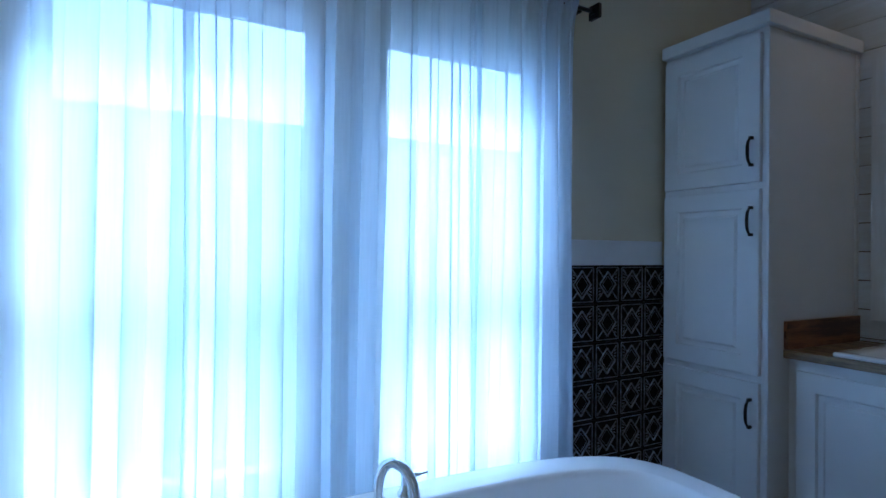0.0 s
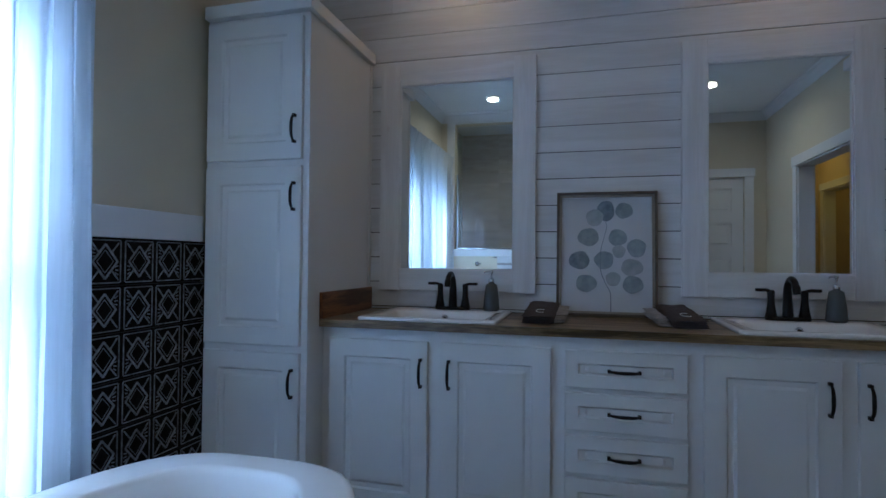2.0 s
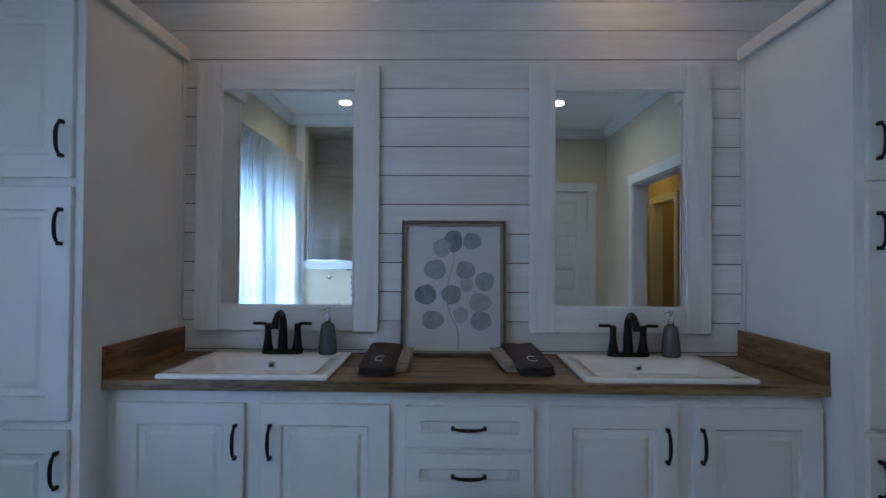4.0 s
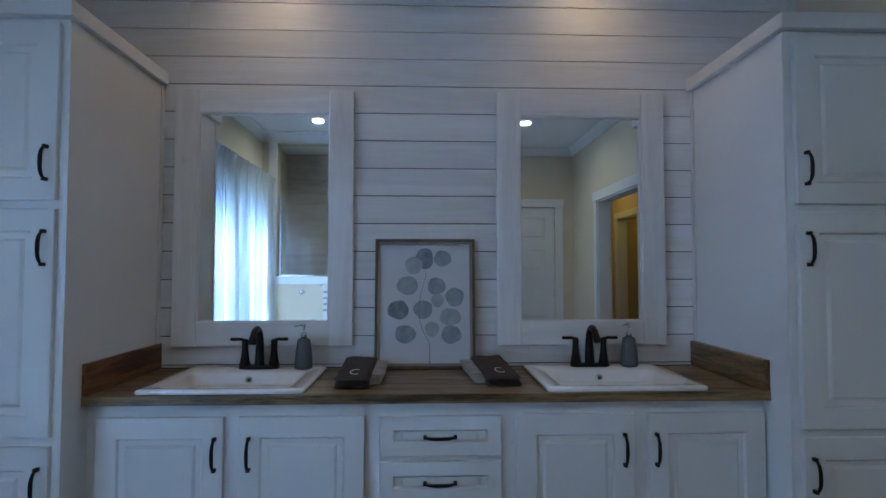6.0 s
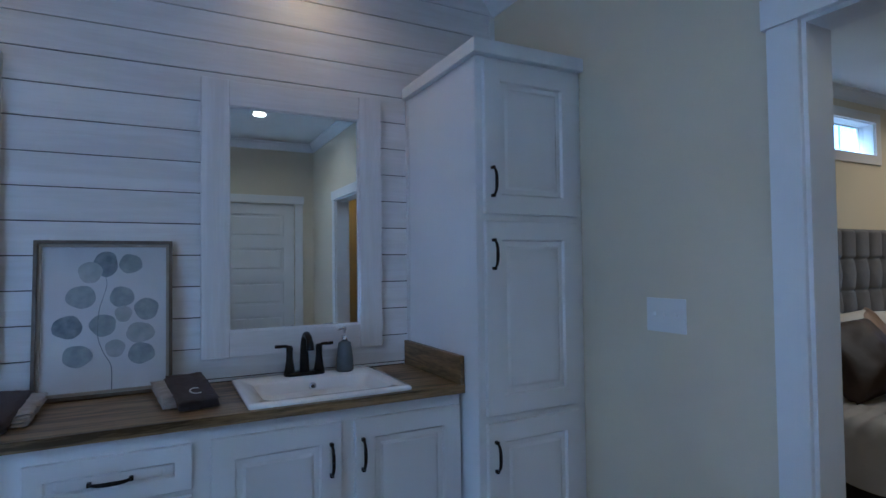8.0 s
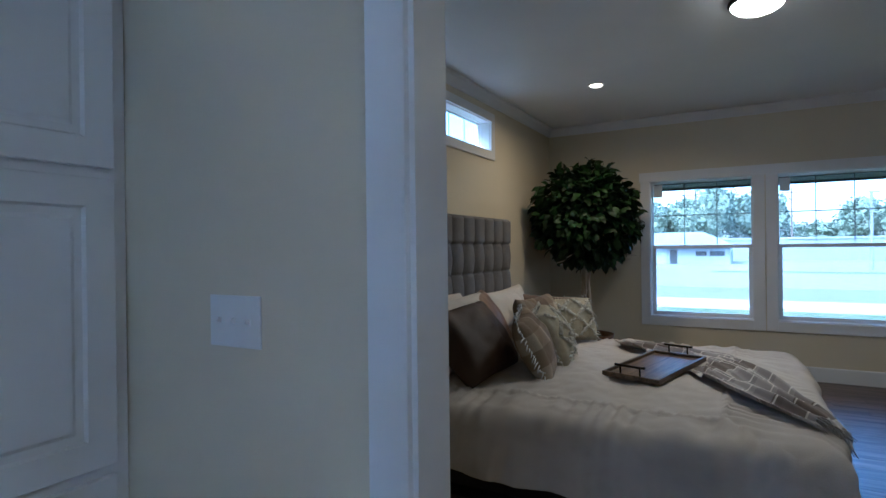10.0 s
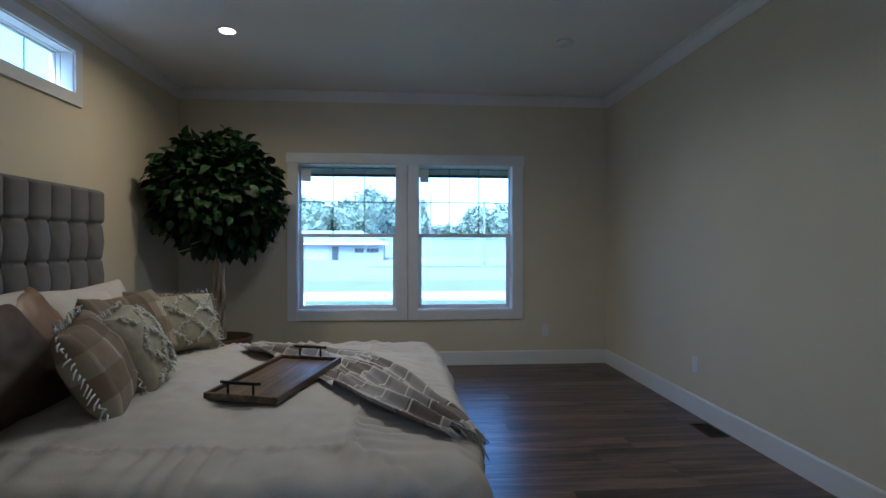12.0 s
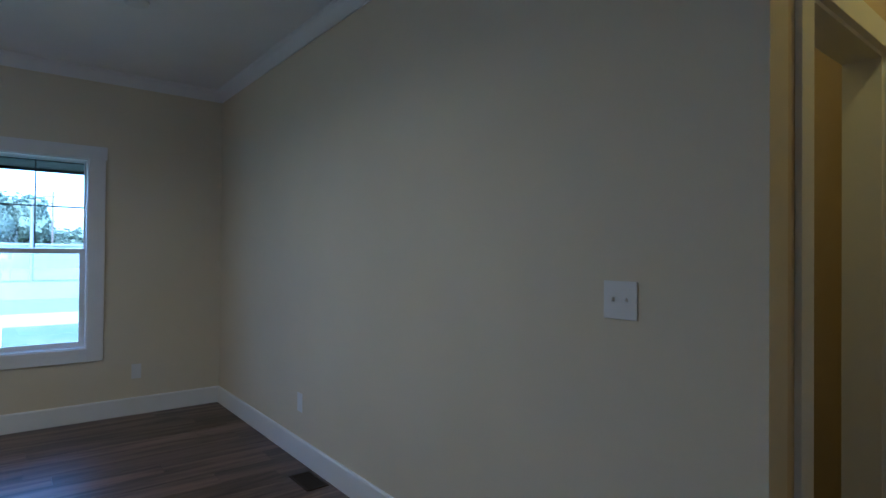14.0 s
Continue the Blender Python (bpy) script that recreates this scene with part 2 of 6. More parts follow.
M_INK3 = mat("pale_leaf_ink", (0.34, 0.36, 0.37), 0.8, base2=(0.48, 0.49, 0.50), scale=22)
M_UPHOLS = mat("grey_upholstery", (0.165, 0.158, 0.155), 0.85, vary=0.12, scale=10, bump=0.5, bscale=350)
# button cloth, near black because it includes the shade of the tuft pits
M_PITSHADE = mat("button_and_pit_shade", (0.03, 0.03, 0.03), 0.8, vary=0.2, scale=30)
M_BEDDARK = mat("dark_bed_base", (0.015, 0.013, 0.012), 0.7, vary=0.3, scale=10)
M_DUVET = mat("cream_duvet", (0.50, 0.455, 0.405), 0.9, vary=0.07, scale=9, bump=0.4, bscale=200)
M_SHAM = mat("ivory_sham", (0.58, 0.53, 0.455), 0.9, vary=0.06, scale=9, bump=0.4, bscale=200)
M_BROWN = mat("brown_satin", (0.030, 0.016, 0.009), 0.6, base2=(0.062, 0.036, 0.021), scale=5, bump=0.3, bscale=40)
M_TAUPE = mat("taupe_velvet", (0.16, 0.115, 0.09), 0.75, vary=0.25, scale=8, bump=0.3, bscale=100)
M_TUFT = mat("cream_tuft", (0.62, 0.60, 0.52), 0.95, vary=0.25, scale=30, bump=1.0, bscale=120)
M_OATMEAL = mat("oatmeal_cloth", (0.41, 0.37, 0.265), 0.95, vary=0.2, scale=30, bump=0.8, bscale=240)
M_PLAIDP = plaid_mat("brown_plaid", (0.40, 0.34, 0.25), (0.16, 0.115, 0.075), (0.10, 0.07, 0.048), 2.2, 2.0, 0.0)
M_TAN = mat("tan_satin", (0.24, 0.15, 0.09), 0.45, vary=0.3, scale=5, bump=0.3, bscale=40)
M_PLAIDT = plaid_mat("throw_plaid", (0.50, 0.46, 0.43), (0.19, 0.175, 0.18), (0.10, 0.072, 0.055), 5.5, 3.0, 0.75)
M_TRAY = wood_mat("tray_wood", (0.045, 0.030, 0.018), (0.17, 0.115, 0.065), 0.38, 1, 2.0, 0.1)
M_BASKET = mat("woven_basket", (0.20, 0.105, 0.045), 0.8, base2=(0.09, 0.045, 0.02), scale=40, bump=1.0, bscale=90, stretch=(1, 1, 3))
M_BARK = mat("pale_bark", (0.55, 0.46, 0.33), 0.9, base2=(0.20, 0.15, 0.10), scale=18, bump=0.8, bscale=60, stretch=(1, 1, 0.25))
M_MOSS = mat("moss", (0.05, 0.045, 0.02), 0.95, vary=0.5, scale=50, bump=1, bscale=90)
M_LEAF = mat("ficus_leaf", (0.005, 0.017, 0.003), 0.55, base2=(0.020, 0.050, 0.006), scale=9, objrand=0.35, spec=0.28)
M_PLASTIC = mat("white_plastic", (0.74, 0.74, 0.72), 0.35, vary=0.02)
M_VENT = mat("brown_metal", (0.035, 0.022, 0.014), 0.5, metal=0.4, vary=0.2)
M_BRASS = mat("aged_brass", (0.30, 0.22, 0.11), 0.3, metal=1.0, vary=0.2)
M_SHTILE = mat("shower_tile", (0.70, 0.66, 0.58), 0.25, base2=(0.56, 0.51, 0.43), scale=5, stretch=(1, 1, 4), objrand=0.15)
M_BULB = shine("lamp_glow", (1.0, 0.72, 0.42), 1.6)
M_DOME = shine("dome_glow", (1.0, 0.72, 0.42), 2.2)
M_GRASS = mat("grass", (0.045, 0.075, 0.022), 0.95, base2=(0.11, 0.115, 0.06), scale=0.8, bump=1, bscale=9, stretch=(1, 1, 1))
M_ASPHALT = mat("road_asphalt", (0.13, 0.13, 0.135), 0.9, vary=0.2, scale=2, bump=0.5, bscale=30)
M_CONCRETE = mat("concrete", (0.175, 0.185, 0.19), 0.9, vary=0.15, scale=1.5, bump=0.3, bscale=20)
M_BUILD = mat("grey_metal_siding", (0.17, 0.195, 0.21), 0.6, vary=0.08, scale=0.5, stretch=(1, 1, 3))
M_ROOFW = mat("pale_roof", (0.22, 0.26, 0.29), 0.5, vary=0.08, scale=0.4)
M_WINDK = mat("dark_window", (0.03, 0.035, 0.04), 0.15, vary=0.2)
M_KERB = mat("white_concrete", (0.30, 0.31, 0.31), 0.8, vary=0.12, scale=1.5, bump=0.3, bscale=20)
M_FENCEDIM = mat("pale_door_paint", (0.23, 0.26, 0.285), 0.6, vary=0.05)
M_FENCE = mat("white_fence_vinyl", (0.78, 0.78, 0.77), 0.5, vary=0.04)
M_FARLEAF = mat("far_foliage", (0.12, 0.155, 0.115), 0.95, base2=(0.175, 0.21, 0.155), scale=0.6)
M_POLE = mat("pole_wood", (0.14, 0.11, 0.09), 0.9, vary=0.3, scale=3)
M_METALPOLE = mat("galvanised_pole", (0.20, 0.21, 0.22), 0.5, metal=0.3, vary=0.1)
M_EAVE = mat("dark_eave", (0.012, 0.018, 0.018), 0.7, vary=0.2)
M_SIDING = mat("neighbour_siding", (0.24, 0.28, 0.33), 0.7, vary=0.08, scale=0.8, stretch=(0.3, 0.3, 6))

# ---- geometry helpers ----


def box(bm, x0, y0, z0, x1, y1, z1, bev=0.0, seg=2):
    x0, x1 = sorted((x0, x1))
    y0, y1 = sorted((y0, y1))
    z0, z1 = sorted((z0, z1))
    m = Matrix.Translation(((x0 + x1) / 2, (y0 + y1) / 2, (z0 + z1) / 2)) @ Matrix.Diagonal((x1 - x0, y1 - y0, z1 - z0, 1))
    r = bmesh.ops.create_cube(bm, size=1, matrix=m)
    if bev:
        es = list({e for v in r["verts"] for e in v.link_edges})
        bmesh.ops.bevel(bm, geom=es, offset=bev, segments=seg, affect="EDGES", profile=0.5)
    return bm


def B(*a, **k):
    return box(bmesh.new(), *a, **k)


def cone(bm, c, r1, r2, h, m=None, seg=24, cap=True):
    """A frustum from c upwards."""
    mm = Matrix.Translation(c) @ (m or Matrix()) @ Matrix.Translation((0, 0, h / 2))
    bmesh.ops.create_cone(bm, cap_ends=cap, segments=seg, radius1=r1, radius2=r2, depth=h, matrix=mm)
    return bm


def lathe(bm, prof, c=(0, 0, 0), seg=24):
    rings = []
    for r, z in prof:
        rings.append([bm.verts.new((c[0] + r * math.cos(2 * math.pi * i / seg), c[1] + r * math.sin(2 * math.pi * i / seg), c[2] + z)) for i in range(seg)])
    for a, b in zip(rings, rings[1:]):
        for i in range(seg):
            bm.faces.new((a[i], a[(i + 1) % seg], b[(i + 1) % seg], b[i]))
    bm.faces.new(rings[0][::-1])
    bm.faces.new(rings[-1])
    return bm


def tube(bm, pts, rad, seg=10):
    """A round bar through pts; rad is a number or one per point."""
    pts = [Vector(p) for p in pts]
    rads = rad if isinstance(rad, (list, tuple)) else [rad] * len(pts)
    rings, up = [], Vector((0.13, 0.31, 0.94)).normalized()
    for i, p in enumerate(pts):
        d = (pts[min(i + 1, len(pts) - 1)] - pts[max(i - 1, 0)]).normalized()
        a = d.cross(up).normalized()
        up2 = a.cross(d).normalized()
        rings.append([bm.verts.new(p + (a * math.cos(2 * math.pi * k / seg) + up2 * math.sin(2 * math.pi * k / seg)) * rads[i]) for k in range(seg)])
    for a, b in zip(rings, rings[1:]):
        for i in range(seg):
            bm.faces.new((a[i], a[(i + 1) % seg], b[(i + 1) % seg], b[i]))
    bm.faces.new(rings[0][::-1])
    bm.faces.new(rings[-1])
    return bm


def smooth_pts(pts, n=6):
    """Catmull-Rom through pts."""
    pts = [Vector(p) for p in pts]
    q = [pts[0]] + pts + [pts[-1]]
    out = []
    for i in range(1, len(q) - 2):
        for k in range(n):
            t = k / n
            a, b, c, d = q[i - 1], q[i], q[i + 1], q[i + 2]
            out.append(0.5 * ((2 * b) + (c - a) * t + (2 * a - 5 * b + 4 * c - d) * t * t + (3 * b - a - 3 * c + d) * t ** 3))
    return out + [pts[-1]]


def origin_of(ob):
    v = Vector((0, 0, 0))
    while ob:
        v += ob.location
        ob = ob.parent
    return v


def to_mesh(name, bm, smooth=False, mats=(), keep=False):
    if not keep:
        bmesh.ops.recalc_face_normals(bm, faces=bm.faces)
    me = bpy.data.meshes.new(name)
    bm.to_mesh(me)
    bm.free()
    for m in mats:
        me.materials.append(m)
    if smooth:
        me.polygons.foreach_set("use_smooth", [True] * len(me.polygons))
    return me


def part(name, bm, material, parent, label="", smooth=False, kind="", keep=False):
    """One mesh under a thing or a part; the bmesh is in world places, shifted to its parent's."""
    if isinstance(bm, bmesh.types.BMesh):
        o = origin_of(parent)
        bmesh.ops.translate(bm, verts=bm.verts, vec=-o)
        mats = material if isinstance(material, (list, tuple)) else [material]
        bm = to_mesh(name, bm, smooth, mats, keep)
    ob = new(name, bm)
    ob.parent = parent
    return tagged(ob, label=label, kind=kind)


def piece(name, mesh, loc, parent, rot=None):
    ob = new(name, mesh)
    ob.parent = parent
    ob.location = Vector(loc) - origin_of(parent)
    if rot:
        ob.rotation_euler = rot
    return ob


def thing(name, loc, label, category, group=""):
    ob = new(name)
    ob.location = loc
    ob.empty_display_size = 0.05
    return tagged(ob, label, category, group)


def struct(name, bm, material, label="", smooth=False):
    mats = material if isinstance(material, (list, tuple)) else [material]
    return tagged(new(name, to_mesh(name, bm, smooth, mats)), label=label, kind="structure")


def wall(name, axis, a0, a1, p0, p1, z0, z1, holes=(), material=None, label=""):
    """A wall along axis from a0 to a1, between the planes p0 and p1, with holes (a0, a1, z0, z1)."""
    bm = bmesh.new()
    aa = sorted({a0, a1, *[h[0] for h in holes], *[h[1] for h in holes]})
    for s, e in zip(aa, aa[1:]):
        mid = (s + e) / 2
        zs = [(z0, z1)]
        for h in holes:
            if h[0] < mid < h[1]:
                zs = [q for lo, hi in zs for q in ((lo, min(hi, h[2])), (max(lo, h[3]), hi)) if q[1] - q[0] > 1e-4]
        for lo, hi in zs:
            if axis == "x":
                box(bm, s, p0, lo, e, p1, hi)
            else:
                box(bm, p0, s, lo, p1, e, hi)
    bmesh.ops.remove_doubles(bm, verts=bm.verts, dist=1e-5)
    return struct(name, bm, material or M_WALL, label)


# ---- the plan ----
XE, XV = 2.862, 2.850          # east wall, face of its boards in the bathroom
YN, YP, YB, YS = 1.770, -1.585, -1.700, -7.058   # north wall, partition (two faces), south wall
XW, XD, XA, YR = -1.394, -0.95, -2.55, -2.624    # bedroom west wall, bathroom door wall, alcove end, alcove return
XSH = -0.35                    # shower partition
ZC = 2.710                     # ceiling
OP0, OP1, OPZ = -0.055, 1.325, 1.990  # opening between the rooms
CW = 0.088                     # casing width

bath = struct("floor", B(XD - 1.4, YB, -0.06, XE + 0.1, YN + 0.15, 0.0), M_FLOOR, "brown wood-look floor of the bathroom")
struct("subfloor", B(XA - 0.2, YS - 0.15, -0.30, XE + 0.15, YB, -0.010), M_SHADOWGAP, "dark layer under the bedroom floor boards")
struct("ceiling", B(XA - 0.2, YS - 0.15, ZC, XE + 0.15, YN + 0.15, ZC + 0.12), M_CEIL, "smooth off-white ceiling over both rooms")

WB = [(-0.13, 0.62), (0.84, 1.53)]       # bathroom window openings in x
WS = [(0.752, 1.733), (-0.412, 0.548)]   # bedroom window openings in x
WZ = (0.557, 2.012)
TR = [(-4.155, -3.265), (-5.352, -4.462)]  # transoms in y
TZ = (2.203, 2.476)
wall("wall_north", "x", XD - 1.4, XE + 0.15, YN, YN + 0.15, -0.3, ZC, [(a, b, *WZ) for a, b in WB], label="beige painted wall behind the curtains")
wall("wall_east", "y", YS - 0.15, YN, XE, XE + 0.15, -0.3, ZC, [(a, b, *TZ) for a, b in TR], label="beige painted wall behind the headboard and vanity")
wall("wall_partition", "x", XA, XE, YB, YP, 0.0, ZC, [(OP0, OP1, 0.0, OPZ)], label="beige painted wall between bathroom and bedroom")
wall("wall_south", "x", XW - 0.12, XE, YS - 0.15, YS, -0.3, ZC, [(a, b, *WZ) for a, b in WS], label="beige painted wall with two windows")
wall("wall_west", "y", YS, YR, XW - 0.115, XW, -0.01, ZC, label="plain beige painted bedroom wall")
wall("wall_bath_west", "y", YP, 0.0, XD - 0.115, XD, 0.0, ZC, [(-1.375, -0.555, 0.0, 2.030)], label="beige painted wall with the panel door")
wall("wall_shower_return", "x", XD - 0.115, XSH, 0.0, 0.10, 0.0, ZC, label="beige painted return wall beside the shower")
wall("wall_shower", "y", 0.10, YN, XSH - 0.11, XSH, 0.0, ZC, [(0.35, 1.615, 1.245, 2.60)], label="painted half wall with a tall glazed opening to the shower")
wall("wall_shower_back", "y", 0.10, YN, XSH - 1.15, XSH - 1.04, 0.0, ZC, label="wall behind the shower")
# alcove and closet walls: warm lamplight is painted into their colour
wall("wall_alcove_return", "x", XA, XW - 0.115, YR - 0.115, YR, -0.01, ZC, [(-2.36, -1.640, -0.01, 2.03)], M_WALLGLOW, label="beige wall, lamp warmth in its colour, with the open closet doorway")
wall("wall_alcove_end", "y", -4.60, YB, XA - 0.115, XA, -0.01, ZC, material=M_WALLGLOW, label="end wall of the alcove and closet")
wall("wall_closet_back", "x", XA, XW - 0.115, -4.60, -4.50, -0.01, ZC, material=M_WALLGLOW, label="back wall of the closet")


def strip(name, prof, pts, label, material=None):
    """A moulding: profile points (out from the wall, up) swept along a level run from wall point to wall point, out to the left hand."""
    bm = bmesh.new()
    for (ax, ay), (bx, by) in zip(pts, pts[1:]):
        d = Vector((bx - ax, by - ay, 0)).normalized()
        nrm = Vector((-d.y, d.x, 0))
        ends = []
        for px, py in ((ax, ay), (bx, by)):
            ends.append([bm.verts.new(Vector((px, py, 0)) + nrm * o + Vector((0, 0, z))) for o, z in prof])
        a, b = ends
        k = len(prof)
        for i in range(k):
            bm.faces.new((a[i], a[(i + 1) % k], b[(i + 1) % k], b[i]))
        bm.faces.new(a)
        bm.faces.new(b[::-1])
    return struct(name, bm, material or M_TRIM, label)


CROWN = [(0.0, ZC - 0.001), (0.0, ZC - 0.092), (0.010, ZC - 0.092), (0.016, ZC - 0.075), (0.045, ZC - 0.030), (0.060, ZC - 0.018), (0.062, ZC - 0.001)]
BASE = [(0.0, 0.0), (0.0, 0.138), (0.009, 0.138), (0.014, 0.128), (0.014, 0.0)]
strip("crown_south", CROWN, [(XE, YS), (XW, YS)][::-1], "white crown moulding")
strip("crown_east", CROWN, [(XE, YS), (XE, YB)], "white crown moulding")
strip("crown_west", CROWN, [(XW, YR), (XW, YS)], "white crown moulding")
strip("crown_partition", CROWN, [(XE, YB), (XA, YB)], "white crown moulding")
strip("crown_bath_south", CROWN, [(XD, YP), (XV, YP)], "white crown moulding")
strip("crown_bath_west", CROWN, [(XD, 0.0), (XD, YP)], "white crown moulding")
strip("crown_shower", CROWN, [(XSH, YN), (XSH, 0.0)], "white crown moulding")
strip("crown_north", CROWN, [(XE, YN), (XSH, YN)], "white crown moulding")
strip("baseboard_south", BASE, [(XW, YS), (XE, YS)], "white baseboard")
strip("baseboard_west", BASE, [(XW, YR), (XW, YS)], "white baseboard")
strip("baseboard_east", BASE, [(XE, YS), (XE, YB)], "white baseboard")
strip("baseboard_partition_w", BASE, [(OP0 - CW, YB), (XA, YB)], "white baseboard")
strip("baseboard_partition_e", BASE, [(XE, YB), (OP1 + CW, YB)], "white baseboard")
strip("baseboard_bath", BASE, [(OP1 + CW, YP), (2.19, YP)], "white baseboard")
strip("baseboard_bath_w", BASE, [(XD, YP), (OP0 - CW, YP)], "white baseboard")
strip("baseboard_shower", BASE, [(XSH, YN), (XSH, 0.0)], "white baseboard")


def casing(name, axis, a0, a1, z1, face, out, label, z0=0.0, sill=False, head=0.088):
    """Flat casing round an opening: two uprights and an overhanging head."""
    th = 0.018 * out
    bm = bmesh.new()

    def bx(s, e, lo, hi, t):
        if axis == "x":
            box(bm, s, face, lo, e, face + t, hi, 0.002)
        else:
            box(bm, face, s, lo, face + t, e, hi, 0.002)
    bx(a0 - CW, a0, z0, z1, th)
    bx(a1, a1 + CW, z0, z1, th)
    bx(a0 - CW - 0.012, a1 + CW + 0.012, z1, z1 + head, th * 1.35)
    if sill:
        bx(a0 - CW, a1 + CW, z0 - 0.09, z0, th)
    return struct(name, bm, M_TRIM, label)


casing("trim_opening_bath", "x", OP0, OP1, OPZ, YP, 1, "white casing round the wide opening")
casing("trim_opening_bed", "x", OP0, OP1, OPZ, YB, -1, "white casing round the wide opening")
bm = bmesh.new()
box(bm, OP0, YB - 0.002, 0, OP0 + 0.012, YP + 0.002, OPZ)
box(bm, OP1 - 0.012, YB - 0.002, 0, OP1, YP + 0.002, OPZ)
box(bm, OP0 + 0.012, YB - 0.002, OPZ - 0.012, OP1 - 0.012, YP + 0.002, OPZ)
struct("trim_jamb", bm, M_TRIM, "white lining of the wide opening")
casing("trim_bath_door", "y", -1.375, -0.555, 2.03, XD, 1, "white casing round the panel door")
casing("trim_closet", "x", -2.36, -1.640, 2.03, YR, 1, "cream casing round the closet doorway")
bm = bmesh.new()
box(bm, -2.36, YR - 0.117, 0, -2.345, YR + 0.002, 2.03)
box(bm, -1.655, YR - 0.117, 0, -1.640, YR + 0.002, 2.03)
box(bm, -2.345, YR - 0.117, 2.015, -1.655, YR + 0.002, 2.03)
struct("trim_closet_jamb", bm, M_TRIM, "cream lining of the closet doorway")
bm = bmesh.new()
for z0, z1, y0, y1 in ((1.17, 1.245, 0.27, 1.70), (2.60, 2.617, 0.27, 1.70), (1.245, 2.60, 1.615, 1.70), (1.245, 2.60, 0.27, 0.35)):
    box(bm, XSH, y0, z0, XSH + 0.018, y1, z1, 0.002)
struct("trim_shower", bm, M_TRIM, "white trim round the shower glazing")
pane = struct("window_shower", B(XSH - 0.06, 0.352, 1.262, XSH - 0.052, 1.585, 2.06), M_GLASS, "clear fixed glass of the shower opening")
pane.visible_shadow = False
bm = bmesh.new()
box(bm, XSH - 0.068, 0.352, 1.246, XSH - 0.044, 1.613, 1.2615, 0.002)
box(bm, XSH - 0.068, 1.5855, 1.262, XSH - 0.044, 1.607, 2.06, 0.002)
part("metal_frame", bm, M_CHROME, pane, "thin chrome edge of the shower glass")
# wainscot rail
struct("trim_rail", B(1.585, YN - 0.018, 1.196, 2.19, YN, 1.302, 0.002), M_TRIM, "white flat rail over the dark tin tiles")
# corner strips beside the boards
struct("trim_corner", B(XV - 0.012, YP, 2.19, XV, YP + 0.03, ZC - 0.092), M_TRIM, "white corner strip beside the boards")


# ---- windows ----


def window(name, loc, rz, w, h, sashes, label, grid_cols=3, grid_rows=2, depth=0.15, cased=True):
    """A vinyl window; x across, y towards the room, z up; its origin is the middle of the opening's foot on the room's wall face."""
    ob = new(name)
    tagged(ob, label, kind="structure")
    hw = w / 2
    bm = bmesh.new()
    d0, d1 = -depth + 0.02, -0.075
    f = 0.011
    box(bm, -hw, d0, 0, -hw + f, d1, h, 0.002)
    box(bm, hw - f, d0, 0, hw, d1, h, 0.002)
    box(bm, -hw + f, d0, 0, hw - f, d1, f, 0.002)
    box(bm, -hw + f, d0, h - f, hw - f, d1, h, 0.002)
    part("window_frame", bm, M_VINYL, ob)
    bm = bmesh.new()
    t = 0.008
    box(bm, -hw, d1, 0, -hw + t, 0.001, h)
    box(bm, hw - t, d1, 0, hw, 0.001, h)
    box(bm, -hw + t, d1, 0, hw - t, 0.001, t)
    box(bm, -hw + t, d1, h - t, hw - t, 0.001, h)
    part("window_lining", bm, M_TRIM, ob)
    if sashes == 2:
        zm = h * 0.513
        parts = [(f, zm + 0.018, -0.105, "lower_sash"), (zm - 0.018, h - f, -0.130, "upper_sash")]
    else:
        parts = [(f, h - f, -0.115, "sash")]
    for z0, z1, yc, nm in parts:
        s = 0.034 if nm == "lower_sash" else 0.009
        bm = bmesh.new()
        box(bm, -hw + f, yc - 0.012, z0, -hw + f + s, yc + 0.012, z1, 0.002)
        box(bm, hw - f - s, yc - 0.012, z0, hw - f, yc + 0.012, z1, 0.002)
        box(bm, -hw + f + s, yc - 0.012, z0, hw - f - s, yc + 0.012, z0 + s, 0.002)
        box(bm, -hw + f + s, yc - 0.012, z1 - s, hw - f - s, yc + 0.012, z1, 0.002)
        so = part(nm, bm, M_VINYL, ob)
        p = part("pane", B(-hw + f + s, yc - 0.002, z0 + s, hw - f - s, yc + 0.002, z1 - s), M_GLASS, so)
        p.visible_shadow = False
        if nm != "lower_sash" and grid_cols > 1:
            bm = bmesh.new()
            gx0, gx1, gz0, gz1 = -hw + f + s, hw - f - s, z0 + s, z1 - s
            for i in range(1, grid_cols):
                x = gx0 + (gx1 - gx0) * i / grid_cols
                box(bm, x - 0.0045, yc + 0.003, gz0, x + 0.0045, yc + 0.007, gz1)
            for i in range(1, grid_rows):
                z = gz0 + (gz1 - gz0) * i / grid_rows
                box(bm, gx0, yc + 0.0035, z - 0.0055, gx1, yc + 0.0065, z + 0.0055)
            part("grid_bars", bm, M_MUNTIN, so)
    if cased:
        cw = 0.078
        bm = bmesh.new()
        box(bm, -hw - cw, 0, -cw, -hw, 0.018, h, 0.002)
        box(bm, hw, 0, -cw, hw + cw, 0.018, h, 0.002)
        box(bm, -hw, 0, -cw, hw, 0.018, 0, 0.002)
        box(bm, -hw - cw, 0, h, hw + cw, 0.018, h + cw, 0.002)
        part("casing", bm, M_TRIM, ob)
    if sashes == 2 and cased is False and loc[1] < 0:
        part("sticker", B(hw - 0.115, -0.114, h - 0.165, hw - 0.025, -0.113, h - 0.030), M_PLASTIC, ob, "white paper energy label")
    ob.matrix_world = pose(*loc, 0, 0, rz)
